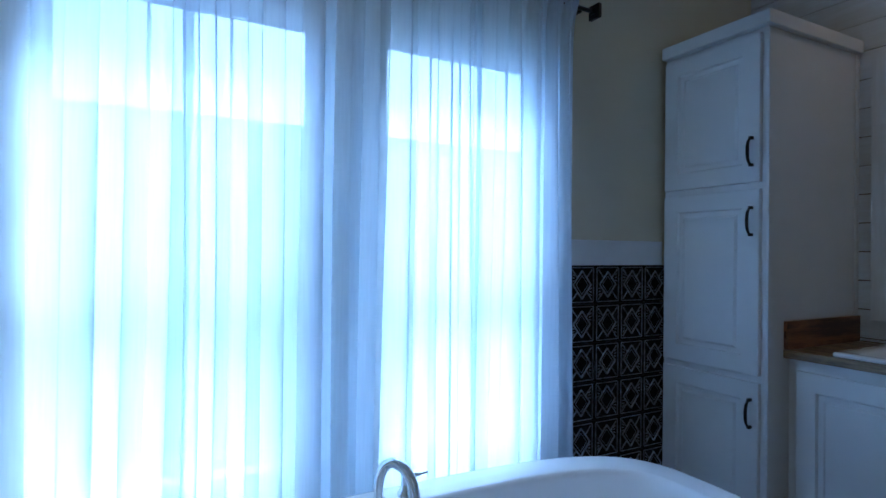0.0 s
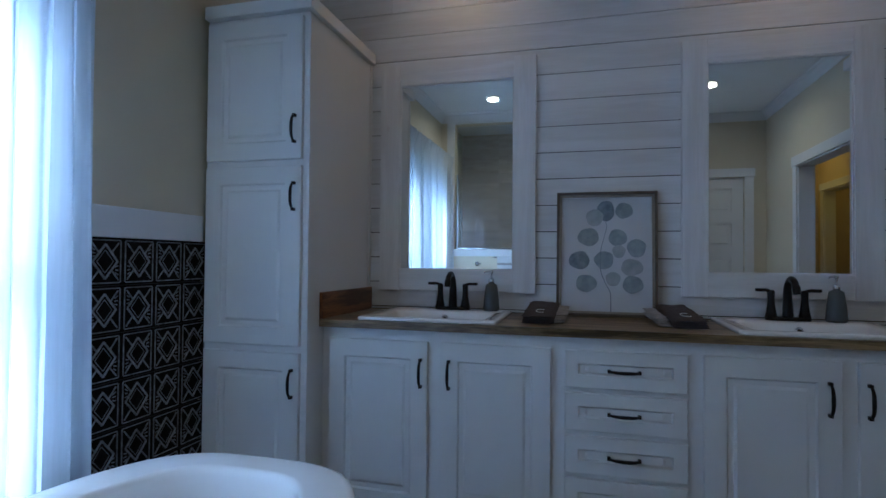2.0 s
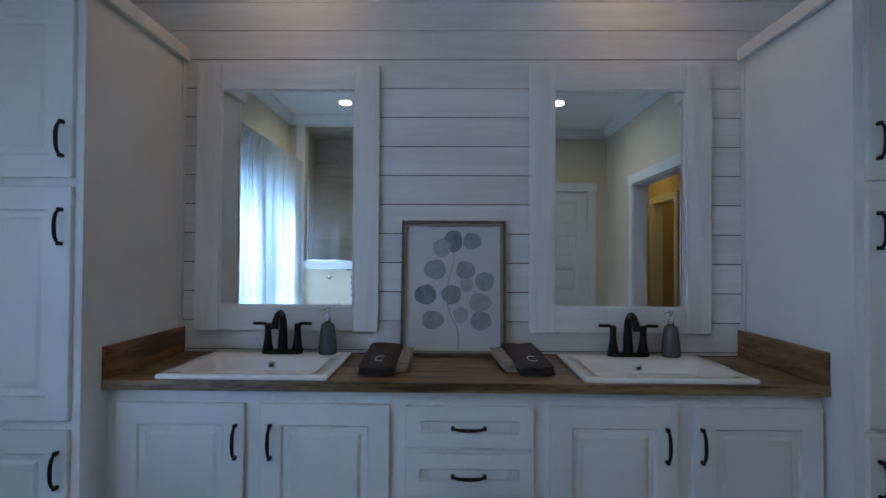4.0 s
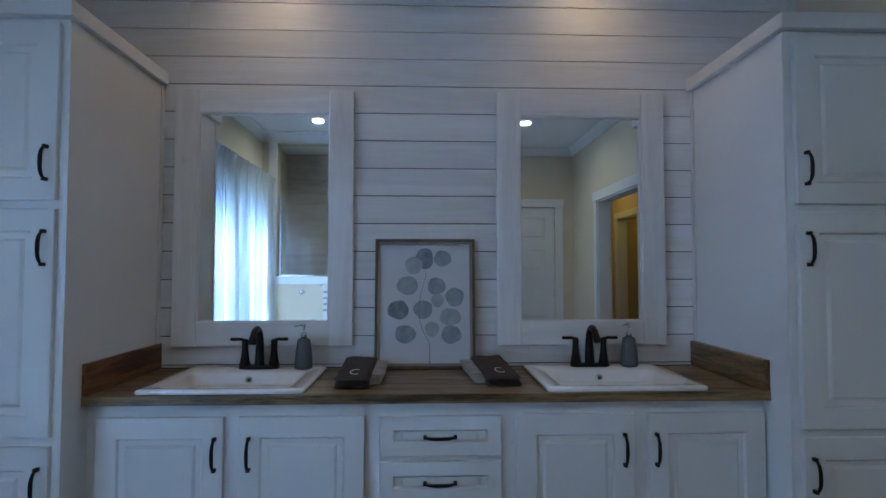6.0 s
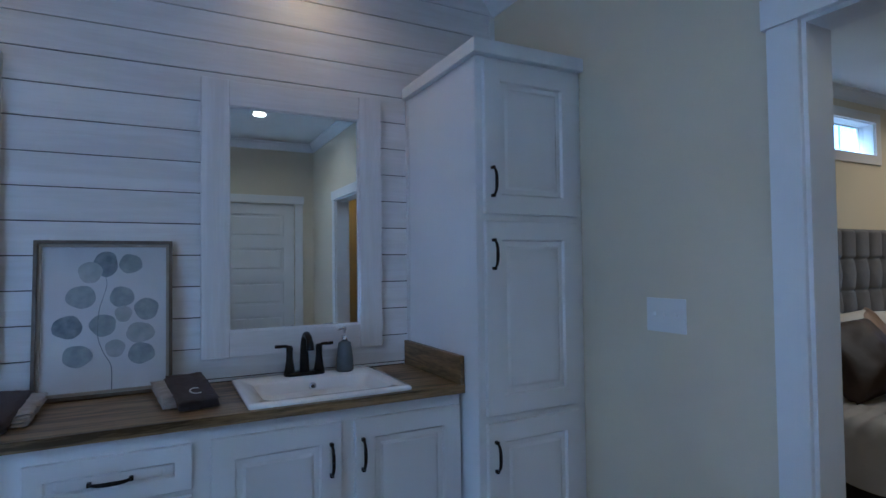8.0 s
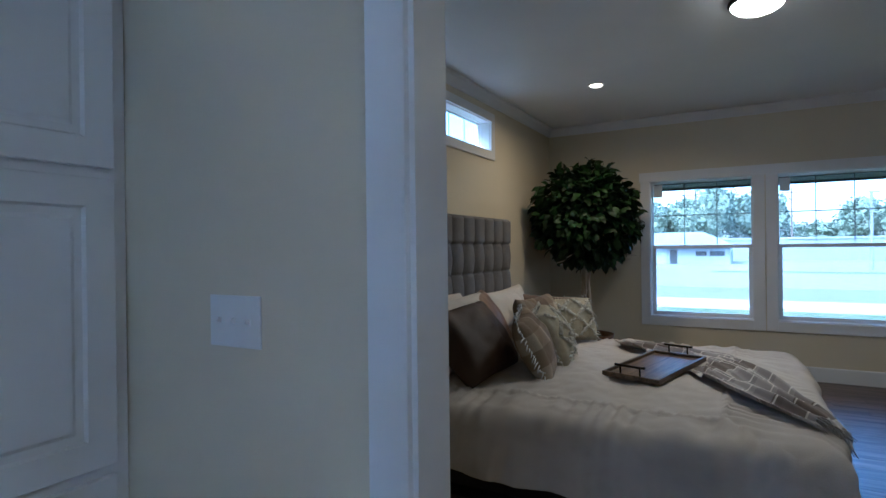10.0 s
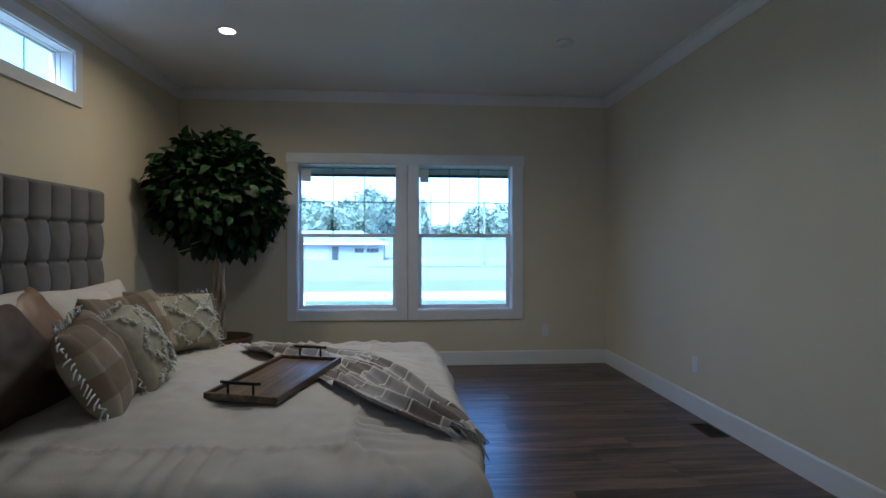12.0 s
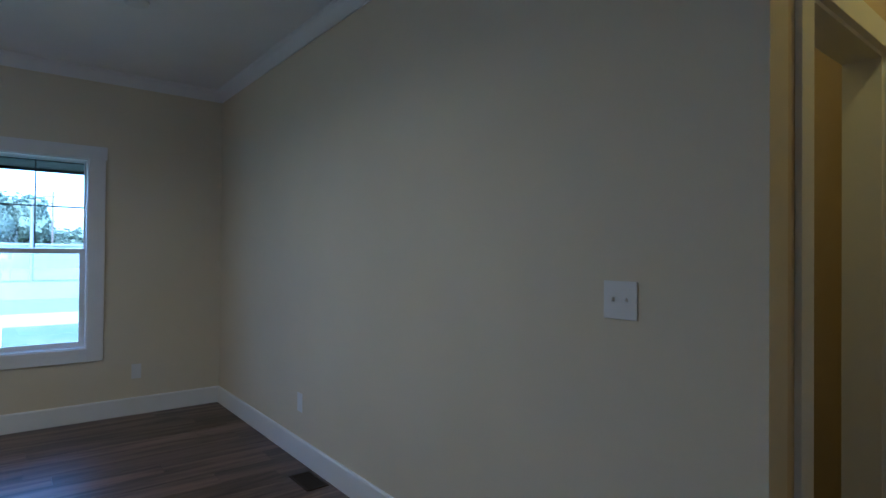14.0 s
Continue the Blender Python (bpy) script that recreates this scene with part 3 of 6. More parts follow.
    return ob


def win_south(i):
    a, b = WS[i]
    ob = window(f"window_{i + 1}", ((a + b) / 2, YS, WZ[0]), 0, b - a, WZ[1] - WZ[0], 2, "white double-hung window with grid in the upper sash", cased=False)
    return ob


for i in range(2):
    win_south(i)
bm = bmesh.new()
for x0, x1 in ((-0.520, WS[1][0]), (WS[1][1], 0.645), (0.653, WS[0][0]), (WS[0][1], 1.828)):
    box(bm, x0, YS, 0.460, x1, YS + 0.018, WZ[1], 0.002)
for a, b in WS:
    box(bm, a, YS, 0.460, b, YS + 0.018, WZ[0], 0.002)
box(bm, -0.530, YS, WZ[1], 1.840, YS + 0.024, 2.112, 0.002)
struct("trim_windows", bm, M_TRIM, "white flat casing round the pair of windows")
for i, (a, b) in enumerate(TR):
    window(f"window_{i + 3}", (XE, (a + b) / 2, TZ[0]), 90, b - a, TZ[1] - TZ[0], 1, "small white high transom window with grid bars", 3, 1)
for i, (a, b) in enumerate(WB):
    window(f"window_{i + 5}", ((a + b) / 2, YN, WZ[0]), 180, b - a, WZ[1] - WZ[0], 2, "white double-hung window behind sheer curtains", cased=False)

# ---- bathroom: cabinets ----


def panel_front(bm, y0, y1, z0, z1, xb, t=0.018, border=0.07, depth=0.010):
    """A door or drawer front facing -x with a routed panel."""
    xf = xb - t
    rings = []
    for off, dx in ((0.0, 0.002), (0.002, 0.0), (border, 0.0), (border + 0.006, depth), (border + 0.024, depth), (border + 0.034, depth * 0.35)):
        rings.append([bm.verts.new((xf + dx, y, z)) for y, z in ((y0 + off, z0 + off), (y1 - off, z0 + off), (y1 - off, z1 - off), (y0 + off, z1 - off))])
    back = [bm.verts.new((xb, y, z)) for y, z in ((y0, z0), (y1, z0), (y1, z1), (y0, z1))]
    seq = [back] + rings
    for a, b in zip(seq, seq[1:]):
        for i in range(4):
            bm.faces.new((a[i], a[(i + 1) % 4], b[(i + 1) % 4], b[i]))
    bm.faces.new(rings[-1])
    bm.faces.new(back[::-1])
    return bm


def pull(parent, x, y, z, vertical=True):
    """A bowed black pull, 11 cm long, that stands out to -x."""
    pts = []
    for k in range(13):
        u = -1 + 2 * k / 12
        pts.append((-0.012 - 0.018 * (1 - u ** 4) - 0.004 * (1 - u * u), u * 0.054))
    bm = bmesh.new()
    rad = [0.0042 + 0.0022 * (1 - abs(-1 + 2 * k / 12) ** 2) for k in range(13)]
    tube(bm, [(x + a, y, z + b) if vertical else (x + a, y + b, z) for a, b in pts], rad, 8)
    for e in (-0.052, 0.052):
        yy, zz = (y, z + e) if vertical else (y + e, z)
        box(bm, x - 0.020, yy - 0.006, zz - 0.006, x - 0.0005, yy + 0.006, zz + 0.006, 0.002)
    part("handle", bm, M_BLACK, parent, "curved black metal pull", True)


def tower(side, y0, y1, dy0, dy1, hy, label):
    ob = thing("linen_cabinet", (2.5, (y0 + y1) / 2, 0), label, "cabinet", "tall linen cabinets")
    bm = B(2.206, y0, 0.09, XV - 0.001, y1, 2.120, 0.002)
    part("body", bm, M_CAB, ob)
    part("plinth", B(2.26, y0 + 0.003, 0.0, XV - 0.002, y1 - 0.003, 0.09), M_CAB, ob)
    bm = bmesh.new()
    o = 0.022
    # the crown stands out to the front and the open side
    s0, s1 = (y0 - o, y1) if side > 0 else (y0, y1 + o)
    box(bm, 2.176, s0, 2.121, XV - 0.001, s1, 2.175, 0.004)
    part("top_moulding", bm, M_CAB, ob)
    bm = bmesh.new()
    if side > 0:
        box(bm, 2.206, y0 - 0.004, 0.0, 2.222, y0 - 0.0005, 2.107)
    else:
        box(bm, 2.206, y1 + 0.0005, 0.0, 2.222, y1 + 0.004, 2.107)
    part("edge_strip", bm, M_CAB, ob)
    c0, c1 = (y0 - 0.006, y0 - 0.0005) if side > 0 else (y1 + 0.0005, y1 + 0.006)
    part("scribe_strip", B(XV - 0.028, c0, 0.0, XV - 0.0015, c1, 2.120, 0.001), M_CAB, ob)
    for z0, z1, hz in ((1.527, 2.100, 1.645), (0.782, 1.500, 1.376), (0.125, 0.754, 0.637)):
        d = part("door", panel_front(bmesh.new(), dy0, dy1, z0, z1, 2.205), M_CAB, ob)
        pull(d, 2.187, hy, hz)
    return ob


tower(1, 1.281, 1.752, 1.303, 1.742, 1.330, "tall white cabinet with three panel doors beside the tin tiles")
tower(-1, -1.583, -1.086, -1.545, -1.112, -1.140, "tall white linen cabinet with three panel doors beside the light switches")

van = thing("vanity_cabinet", (2.6, 0.09, 0), "long white double vanity cabinet with black pulls under a wood-look top", "cabinet")
part("body", B(2.352, -1.082, 0.10, XV - 0.001, 1.284, 0.848, 0.002), M_CAB, van)
part("plinth", B(2.41, -1.080, 0.0, XV - 0.002, 1.282, 0.10), M_CAB, van)
for y0, y1, hy in ((0.818, 1.245, 0.844), (0.338, 0.766, 0.729), (-0.606, -0.189, -0.568), (-1.075, -0.656, -0.681)):
    d = part("door", panel_front(bmesh.new(), y0, y1, 0.125, 0.803, 2.351), M_CAB, van)
    pull(d, 2.333, hy, 0.680)
for k in range(4):
    z1 = 0.800 - 0.1565 * k
    z0 = z1 - 0.137 if k < 3 else 0.125
    d = part("drawer", panel_front(bmesh.new(), -0.136, 0.286, z0, z1, 2.351, border=0.047, depth=0.009), M_CAB, van)
    pull(d, 2.333, 0.077, (z0 + z1) / 2, False)

# counter with two cut-outs
SINKS = [(0.833, 0.288), (-0.587, 0.288)]
ctr = thing("countertop", (2.58, 0.09, 0.85), "brown wood-look laminate countertop with upstands on the white vanity", "countertop")
bm = bmesh.new()
ys = [-1.085, SINKS[1][0] - 0.25, SINKS[1][0] + 0.25, SINKS[0][0] - 0.25, SINKS[0][0] + 0.25, 1.287]
for i, (s, e) in enumerate(zip(ys, ys[1:])):
    if i % 2 == 0:
        box(bm, 2.312, s, 0.849, XV - 0.001, e, 0.880)
    else:
        box(bm, 2.312, s, 0.849, 2.375, e, 0.880)
        box(bm, 2.770, s, 0.849, XV - 0.001, e, 0.880)
bmesh.ops.remove_doubles(bm, verts=bm.verts, dist=1e-5)
part("slab", bm, M_COUNTER, ctr)
part("upstand", B(2.314, 1.266, 0.8805, XV - 0.002, 1.287, 0.990, 0.002), M_SPLASH, ctr, "reddish brown wood-look upstand")
part("upstand", B(2.314, -1.085, 0.8805, XV - 0.002, -1.064, 0.990, 0.002), M_SPLASHB, ctr, "brown wood-look upstand")
part("edge_gap", B(2.8425, -1.06, 0.8805, XV - 0.0015, 1.262, 0.8835), M_SHADOWGAP, ctr, "dark seam where the top meets the boards")


def rrect(hx, hy, r, z, n=5, cx=0.0, cy=0.0):
    pts = []
    for sx, sy, a0 in ((1, 1, 0), (-1, 1, 90), (-1, -1, 180), (1, -1, 270)):
        for k in range(n + 1):
            a = radians(a0 + 90 * k / n)
            pts.append((cx + sx * (hx - r) + r * math.cos(a), cy + sy * (hy - r) + r * math.sin(a), z))
    return pts


def loft(bm, rings, close_last=True, close_first=False):
    vr = [[bm.verts.new(p) for p in r] for r in rings]
    n = len(vr[0])
    for a, b in zip(vr, vr[1:]):
        for i in range(n):
            bm.faces.new((a[i], a[(i + 1) % n], b[(i + 1) % n], b[i]))
    if close_last:
        bm.faces.new(vr[-1])
    if close_first:
        bm.faces.new(vr[0][::-1])
    return bm


def sink(yc):
    ob = thing("sink", (2.565, yc, 0.88), "white rectangular drop-in sink with overflow hole in the wood-look top", "sink", "sinks on the vanity")
    rings = [rrect(0.233, 0.286, 0.012, 0.881), rrect(0.236, 0.289, 0.015, 0.889), rrect(0.232, 0.285, 0.014, 0.896), rrect(0.215, 0.268, 0.012, 0.8975),
             rrect(0.150, 0.232, 0.030, 0.895, cx=-0.043), rrect(0.145, 0.226, 0.032, 0.888, cx=-0.043), rrect(0.130, 0.205, 0.040, 0.840, cx=-0.040),
             rrect(0.110, 0.165, 0.05, 0.775, cx=-0.035), rrect(0.085, 0.12, 0.05, 0.768, cx=-0.03)]
    bm = loft(bmesh.new(), [[(2.565 + p[0], yc + p[1], p[2]) for p in r] for r in rings])
    part("basin", bm, M_CERAMIC, ob, smooth=True)
    bm = bmesh.new()
    rot = Matrix.Rotation(radians(-97), 4, "Y")
    cone(bm, (2.6615, yc + 0.0, 0.866), 0.0145, 0.0145, 0.004, rot, 20)
    ov = part("overflow_ring", bm, M_CHROME, ob, "chrome overflow ring", True)
    bm = bmesh.new()
    cone(bm, (2.6572, yc, 0.866), 0.0070, 0.0070, 0.003, rot, 16)
    part("overflow_hole", bm, M_SHADOWGAP, ov)
    bm = bmesh.new()
    cone(bm, (2.535, yc, 0.7685), 0.022, 0.020, 0.006)
    part("drain", bm, M_CHROME, ob, "chrome drain", True)
    return ob


def tap(yc):
    """Centre-set bronze tap: arched spout between two lever handles."""
    x = 2.745
    ob = thing("tap", (x, yc, 0.897), "matt black two-lever tap with arched spout on the white sink", "tap", "black taps")
    rr = [rrect(0.027, 0.083, 0.026, z) for z in (0.8975, 0.906)] + [rrect(0.024, 0.080, 0.023, 0.911)]
    part("base_plate", loft(bmesh.new(), [[(x + p[0], yc + p[1], p[2]) for p in r] for r in rr], True, True), M_BLACK, ob, smooth=True)
    bm = bmesh.new()
    pts = smooth_pts([(x, yc, 0.908), (x + 0.003, yc, 0.960), (x + 0.004, yc, 1.010), (x - 0.006, yc, 1.046), (x - 0.035, yc, 1.064), (x - 0.072, yc, 1.056), (x - 0.096, yc, 1.030), (x - 0.102, yc, 1.008)], 5)
    n = len(pts)
    tube(bm, pts, [0.021 - 0.0085 * min(1, k / (n * 0.45)) + (0.002 if k > n * 0.8 else 0) for k in range(n)], 14)
    part("spout", bm, M_BLACK, ob, smooth=True)
    for s in (-1, 1):
        bm = bmesh.new()
        yy = yc + s * 0.060
        lathe(bm, [(0.024, 0.909 - 0.897), (0.019, 0.03), (0.0145, 0.06), (0.0125, 0.085), (0.0135, 0.105), (0.0135, 0.116), (0.008, 0.122)], (x, yy, 0.897), 18)
        h = part("valve", bm, M_BLACK, ob, smooth=True)
        bm = bmesh.new()
        tube(bm, smooth_pts([(x, yy, 1.012), (x - 0.002, yy + s * 0.018, 1.018), (x - 0.004, yy + s * 0.040, 1.018), (x - 0.006, yy + s * 0.058, 1.019)], 4), 0.0068, 10)
        part("lever", bm, M_BLACK, h, smooth=True)
    bm = bmesh.new()
    tube(bm, [(x + 0.020, yc, 0.911), (x + 0.020, yc, 0.950)], 0.003, 8)
    lathe(bm, [(0.003, 0.0), (0.006, 0.004), (0.006, 0.010), (0.003, 0.013)], (x + 0.020, yc, 0.949), 12)
    part("lift_rod", bm, M_BLACK, ob, smooth=True)
    return ob


def soap(yc, x=2.735):
    ob = thing("soap_dispenser", (x, yc, 0.897), "grey ceramic soap dispenser with chrome pump on the white sink", "soap dispenser", "soap dispensers")
    part("bottle", lathe(bmesh.new(), [(0.033, 0.001), (0.037, 0.006), (0.037, 0.02), (0.0345, 0.06), (0.029, 0.10), (0.0255, 0.120), (0.018, 0.125), (0.012, 0.127)], (x, yc, 0.897)), M_GREYCER, ob, smooth=True)
    bm = lathe(bmesh.new(), [(0.0135, 0.127), (0.0135, 0.146), (0.011, 0.149), (0.0045, 0.150), (0.0045, 0.172), (0.0085, 0.173), (0.0085, 0.183), (0.006, 0.186)], (x, yc, 0.897), 18)
    pu = part("pump", bm, M_CHROME, ob, "chrome pump head", True)
    bm = bmesh.new()
    tube(bm, [(x, yc, 1.076), (x - 0.010, yc + 0.014, 1.077), (x - 0.020, yc + 0.030, 1.075), (x - 0.022, yc + 0.034, 1.070)], 0.0036, 8)
    part("nozzle", bm, M_CHROME, pu, smooth=True)
    return ob


for yc, _ in SINKS:
    sink(yc)
tap(0.818)
tap(-0.575)
soap(0.633)
soap(-0.742)

# ---- mirrors and boards ----


def mirror(y0, y1, label):
    ob = thing("mirror", (2.836, (y0 + y1) / 2, 0.977), label, "mirror", "framed mirrors")
    z0, z1, s, r = 0.977, 2.099, 0.103, 0.104
    xf = 2.821
    for a, b in ((y0, y0 + s), (y1 - s, y1)):
        part("stile", B(xf - 0.003, a, z0, XV - 0.001, b, z1, 0.002), M_SHIPV, ob)
    for a, b in ((z0 + 0.002, z0 + r), (z1 - r, z1 - 0.002)):
        part("rail", B(xf, y0 + s + 0.0006, a, XV - 0.001, y1 - s - 0.0006, b, 0.002), M_SHIP, ob)
    part("bead", edge_ring(y0 + s, y1 - s, z0 + r, z1 - r, 0.006, xf + 0.004, 2.8355), M_TRIM, ob)
    part("glass", B(2.836, y0 + s + 0.0005, z0 + r + 0.0005, 2.840, y1 - s - 0.0005, z1 - r - 0.0005), M_MIRROR, ob, "silvered mirror glass")
    return ob


def edge_ring(y0, y1, z0, z1, w, xa, xb):
    bm = bmesh.new()
    box(bm, xa, y0 + 0.0005, z0, xb, y0 + w, z1)
    box(bm, xa, y1 - w, z0, xb, y1 - 0.0005, z1)
    box(bm, xa, y0 + w, z0 + 0.0005, xb, y1 - w, z0 + w)
    box(bm, xa, y0 + w, z1 - w, xb, y1 - w, z1 - 0.0005)
    return bm


mirror(0.443, 1.217, "mirror in a wide whitewashed wood frame beside the curtained side")
mirror(-0.945, -0.190, "mirror in a wide whitewashed wood frame showing the door")

# ---- framed print ----
art = thing("framed_print", (2.80, 0.127, 0.882), "pewter-framed print of grey watercolour leaves leaning on the boards", "picture frame")


def art_pt(u, w, d=0.0):
    """u across (to +y), w up the leaning panel, d out to the room."""
    tl = radians(4.2)
    return Vector((2.806 + w * math.sin(tl) - d * math.cos(tl), 0.127 + u, 0.882 + w * math.cos(tl) + d * math.sin(tl)))


def art_box(bm, u0, u1, w0, w1, d0, d1):
    vs = [bm.verts.new(art_pt(u, w, d)) for d in (d0, d1) for u, w in ((u0, w0), (u1, w0), (u1, w1), (u0, w1))]
    for f in ((0, 1, 2, 3), (4, 5, 6, 7), (0, 1, 5, 4), (1, 2, 6, 5), (2, 3, 7, 6), (3, 0, 4, 7)):
        bm.faces.new([vs[i] for i in f])


bm = bmesh.new()
hw, hh, fw = 0.217, 0.560, 0.012
for a in ((-hw, -hw + fw, 0, hh), (hw - fw, hw, 0, hh), (-hw + fw, hw - fw, 0, fw), (-hw + fw, hw - fw, hh - fw, hh)):
    art_box(bm, *a, 0.0, 0.030)
part("frame", bm, M_ARTFRAME, art, "thin pewter frame")
bm = bmesh.new()
hi = hw - fw
for a in ((-hi, -hi + 0.010, fw, hh - fw), (hi - 0.010, hi, fw, hh - fw), (-hi + 0.010, hi - 0.010, fw, fw + 0.010), (-hi + 0.010, hi - 0.010, hh - fw - 0.010, hh - fw)):
    art_box(bm, *a, 0.001, 0.018)
part("inner_lip", bm, mat("champagne_lip", (0.42, 0.38, 0.32), 0.4, metal=0.5, vary=0.2), art)
bm = bmesh.new()
art_box(bm, -hi + 0.010, hi - 0.010, fw + 0.010, hh - fw - 0.010, 0.001, 0.006)
paper = part("paper", bm, M_PAPER, art, "pale grey paper")
rl = random.Random(4)
# across from the middle (to the right), up, half width, half height (millimetres), tone
LEAVES = [(-2, 476, 39, 47, 2), (77, 476, 38, 36, 1), (-50, 446, 38, 39, 3), (-77, 357, 47, 41, 1), (50, 354, 40, 38, 1), (130, 307, 40, 41, 1), (55, 292, 28, 30, 3),
          (-117, 251, 46, 41, 2), (-9, 253, 42, 40, 1), (110, 220, 47, 38, 3), (-86, 147, 46, 39, 1), (30, 168, 32, 32, 3), (114, 144, 44, 39, 1)]
for i, (a, b, c, d, k) in enumerate(LEAVES):
    bm = bmesh.new()
    n = 26
    ph = rl.uniform(0, 6.28)
    vs = []
    for j in range(n):
        q = 2 * math.pi * j / n
        f = 1 + 0.035 * math.sin(3 * q + ph) + 0.025 * math.sin(5 * q + 2 * ph) + rl.uniform(-0.012, 0.012)
        vs.append(bm.verts.new(art_pt(-a / 1000 + c / 1000 * math.cos(q) * f, b / 1000 + d / 1000 * math.sin(q) * f, 0.0066 + 0.0003 * i)))
    bm.faces.new(vs)
    part("painted_leaf", bm, (M_INK1, M_INK2, M_INK3)[k - 1], paper)
bm = bmesh.new()
stem = smooth_pts([Vector((a, b, 0)) for a, b in [(-0.020, 0.022), (-0.018, 0.105), (0.004, 0.150), (0.024, 0.212), (0.022, 0.300), (0.010, 0.350), (-0.002, 0.400), (0.004, 0.440)]], 5)
for q, (a, b) in enumerate(zip(stem, stem[1:])):
    w = 0.0019 - 0.0011 * q / len(stem)
    vs = [bm.verts.new(art_pt(a.x - w, a.y, 0.0115)), bm.verts.new(art_pt(a.x + w, a.y, 0.0115)), bm.verts.new(art_pt(b.x + w, b.y, 0.0115)), bm.verts.new(art_pt(b.x - w, b.y, 0.0115))]
    bm.faces.new(vs)
part("painted_stem", bm, M_INK2, paper, "thin grey painted stem")

# ---- folded hand towels ----


def folded_towel(loc, rz, flip, label):
    ob = thing("folded_towels", (0, 0, 0), label, "hand towel", "folded hand towels")
    rr = random.Random(11 + flip)

    def fold(bm, w, l, z0, t, ox, oy, rise, taper, seed):
        """One folded layer: a soft slab with rounded rim, a rumpled top and a slight rise towards the back."""
        nu, nv = 16, 30
        grid = []
        for side in (0, 1):
            rows_ = []
            for jj in range(nv + 1):
                v = jj / nv
                row = []
                for ii in range(nu + 1):
                    u = -1 + 2 * ii / nu
                    rim = max(0.0, 1 - abs(u) ** 7) ** 0.5 * max(0.0, 1 - abs(2 * v - 1) ** 15) ** 0.5
                    x = ox + u * w / 2 * (1 - taper * (1 - v)) + 0.0035 * noise.noise(Vector((u * 2, v * 7, seed)))
                    y = oy + (v - 0.5) * l + 0.004 * noise.noise(Vector((u * 4, v * 3, seed + 4)))
                    base = z0 + rise * v * l + 0.0028 * noise.noise(Vector((u * 1.6 + seed, v * 4.5, 1.0))) * (0.4 + v)
                    z = base + t * (0.5 + (0.5 if side else -0.5) * rim)
                    if side:
                        z += 0.0016 * noise.noise(Vector((u * 5, v * 12, seed + 9)))
                    row.append(bm.verts.new((x, y, max(0.0008, z))))
                rows_.append(row)
            grid.append(rows_)
        lo, hi = grid
        for jj in range(nv):
            for ii in range(nu):
                bm.faces.new((hi[jj][ii], hi[jj][ii + 1], hi[jj + 1][ii + 1], hi[jj + 1][ii]))
                bm.faces.new((lo[jj][ii], lo[jj + 1][ii], lo[jj + 1][ii + 1], lo[jj][ii + 1]))
        bmesh.ops.remove_doubles(bm, verts=bm.verts, dist=2e-5)
        return bm
    bm = bmesh.new()
    for q in range(4):
        fold(bm, 0.118, 0.255 - 0.012 * q, 0.001 + 0.0085 * q, 0.0088, (0.040 + 0.003 * (q % 2)) * flip, 0.022 + 0.006 * q, 0.085, 0.05, 3.1 * q + flip)
    part("under_towel", bm, M_LIGHTTERRY, ob, "light grey patterned towel, crumpled", True)
    bm = bmesh.new()
    for q in range(4):
        fold(bm, 0.126 - 0.004 * (q % 2), 0.335 - 0.007 * q, 0.001 + 0.0086 * q, 0.0090, (-0.006 + 0.002 * (q % 3)) * flip, -0.003 * q, 0.11, 0.02, 1.7 * q + 5 + flip)
    top = part("top_towel", bm, M_SLATE, ob, "dark slate terry towel folded in four", True)
    cu = bpy.data.curves.new("letter", "FONT")
    cu.body, cu.size, cu.extrude, cu.align_x, cu.align_y = "C", 0.056, 0.0007, "CENTER", "CENTER"
    cu.offset = -0.0009
    tmp = bpy.data.objects.new("letter", cu)
    scene.collection.objects.link(tmp)
    me = bpy.data.meshes.new_from_object(tmp.evaluated_get(bpy.context.evaluated_depsgraph_get()))
    bpy.data.objects.remove(tmp)
    me.materials.clear()
    me.materials.append(M_THREAD)
    lt = new("embroidered_letter", me)
    lt.parent = top
    lt.matrix_local = pose(-0.004 * flip, -0.085, 0.0470, 6.3) @ Matrix.Diagonal((1, 1.7, 1, 1))
    tagged(lt, "white embroidered letter C")
    ob.matrix_world = pose(*loc, 0, 0, rz)
    return ob


folded_towel((2.562, 0.386, 0.881), -91, 1, "dark slate towel with letter C folded over a light one")
folded_towel((2.580, -0.138, 0.881), -83, -1, "slate towel with letter C over a light one beside print")

# ---- switches, outlets, register ----


def plate(loc, rz, gangs, label, outlet=False):
    nm = "outlet" if outlet else "light_switch"
    ob = thing(nm, (0, 0, 0), label, "electrical outlet" if outlet else "light switch")
    w = 0.070 + 0.046 * (gangs - 1)
    part("cover_plate", B(-w / 2, 0.0005, -0.058, w / 2, 0.006, 0.058, 0.002), M_PLASTIC, ob)
    for i in range(gangs):
        x = (i - (gangs - 1) / 2) * 0.046
        if outlet:
            for z in (-0.020, 0.020):
                part("socket", B(x - 0.016, 0.0065, z - 0.014, x + 0.016, 0.0080, z + 0.014, 0.0005), M_PLASTIC, ob)
        else:
            part("toggle_slot", B(x - 0.006, 0.0062, -0.014, x + 0.006, 0.0068, 0.014), M_PLASTIC, ob)
            bm = B(x - 0.0045, 0.004, -0.006, x + 0.0045, 0.018, 0.006, 0.0015)
            bmesh.ops.rotate(bm, verts=bm.verts, cent=(x, 0.004, 0), matrix=Matrix.Rotation(radians(18), 3, "X"))
            part("toggle", bm, M_PLASTIC, ob)
    ob.matrix_world = pose(*loc, 0, 0, rz)
    return ob


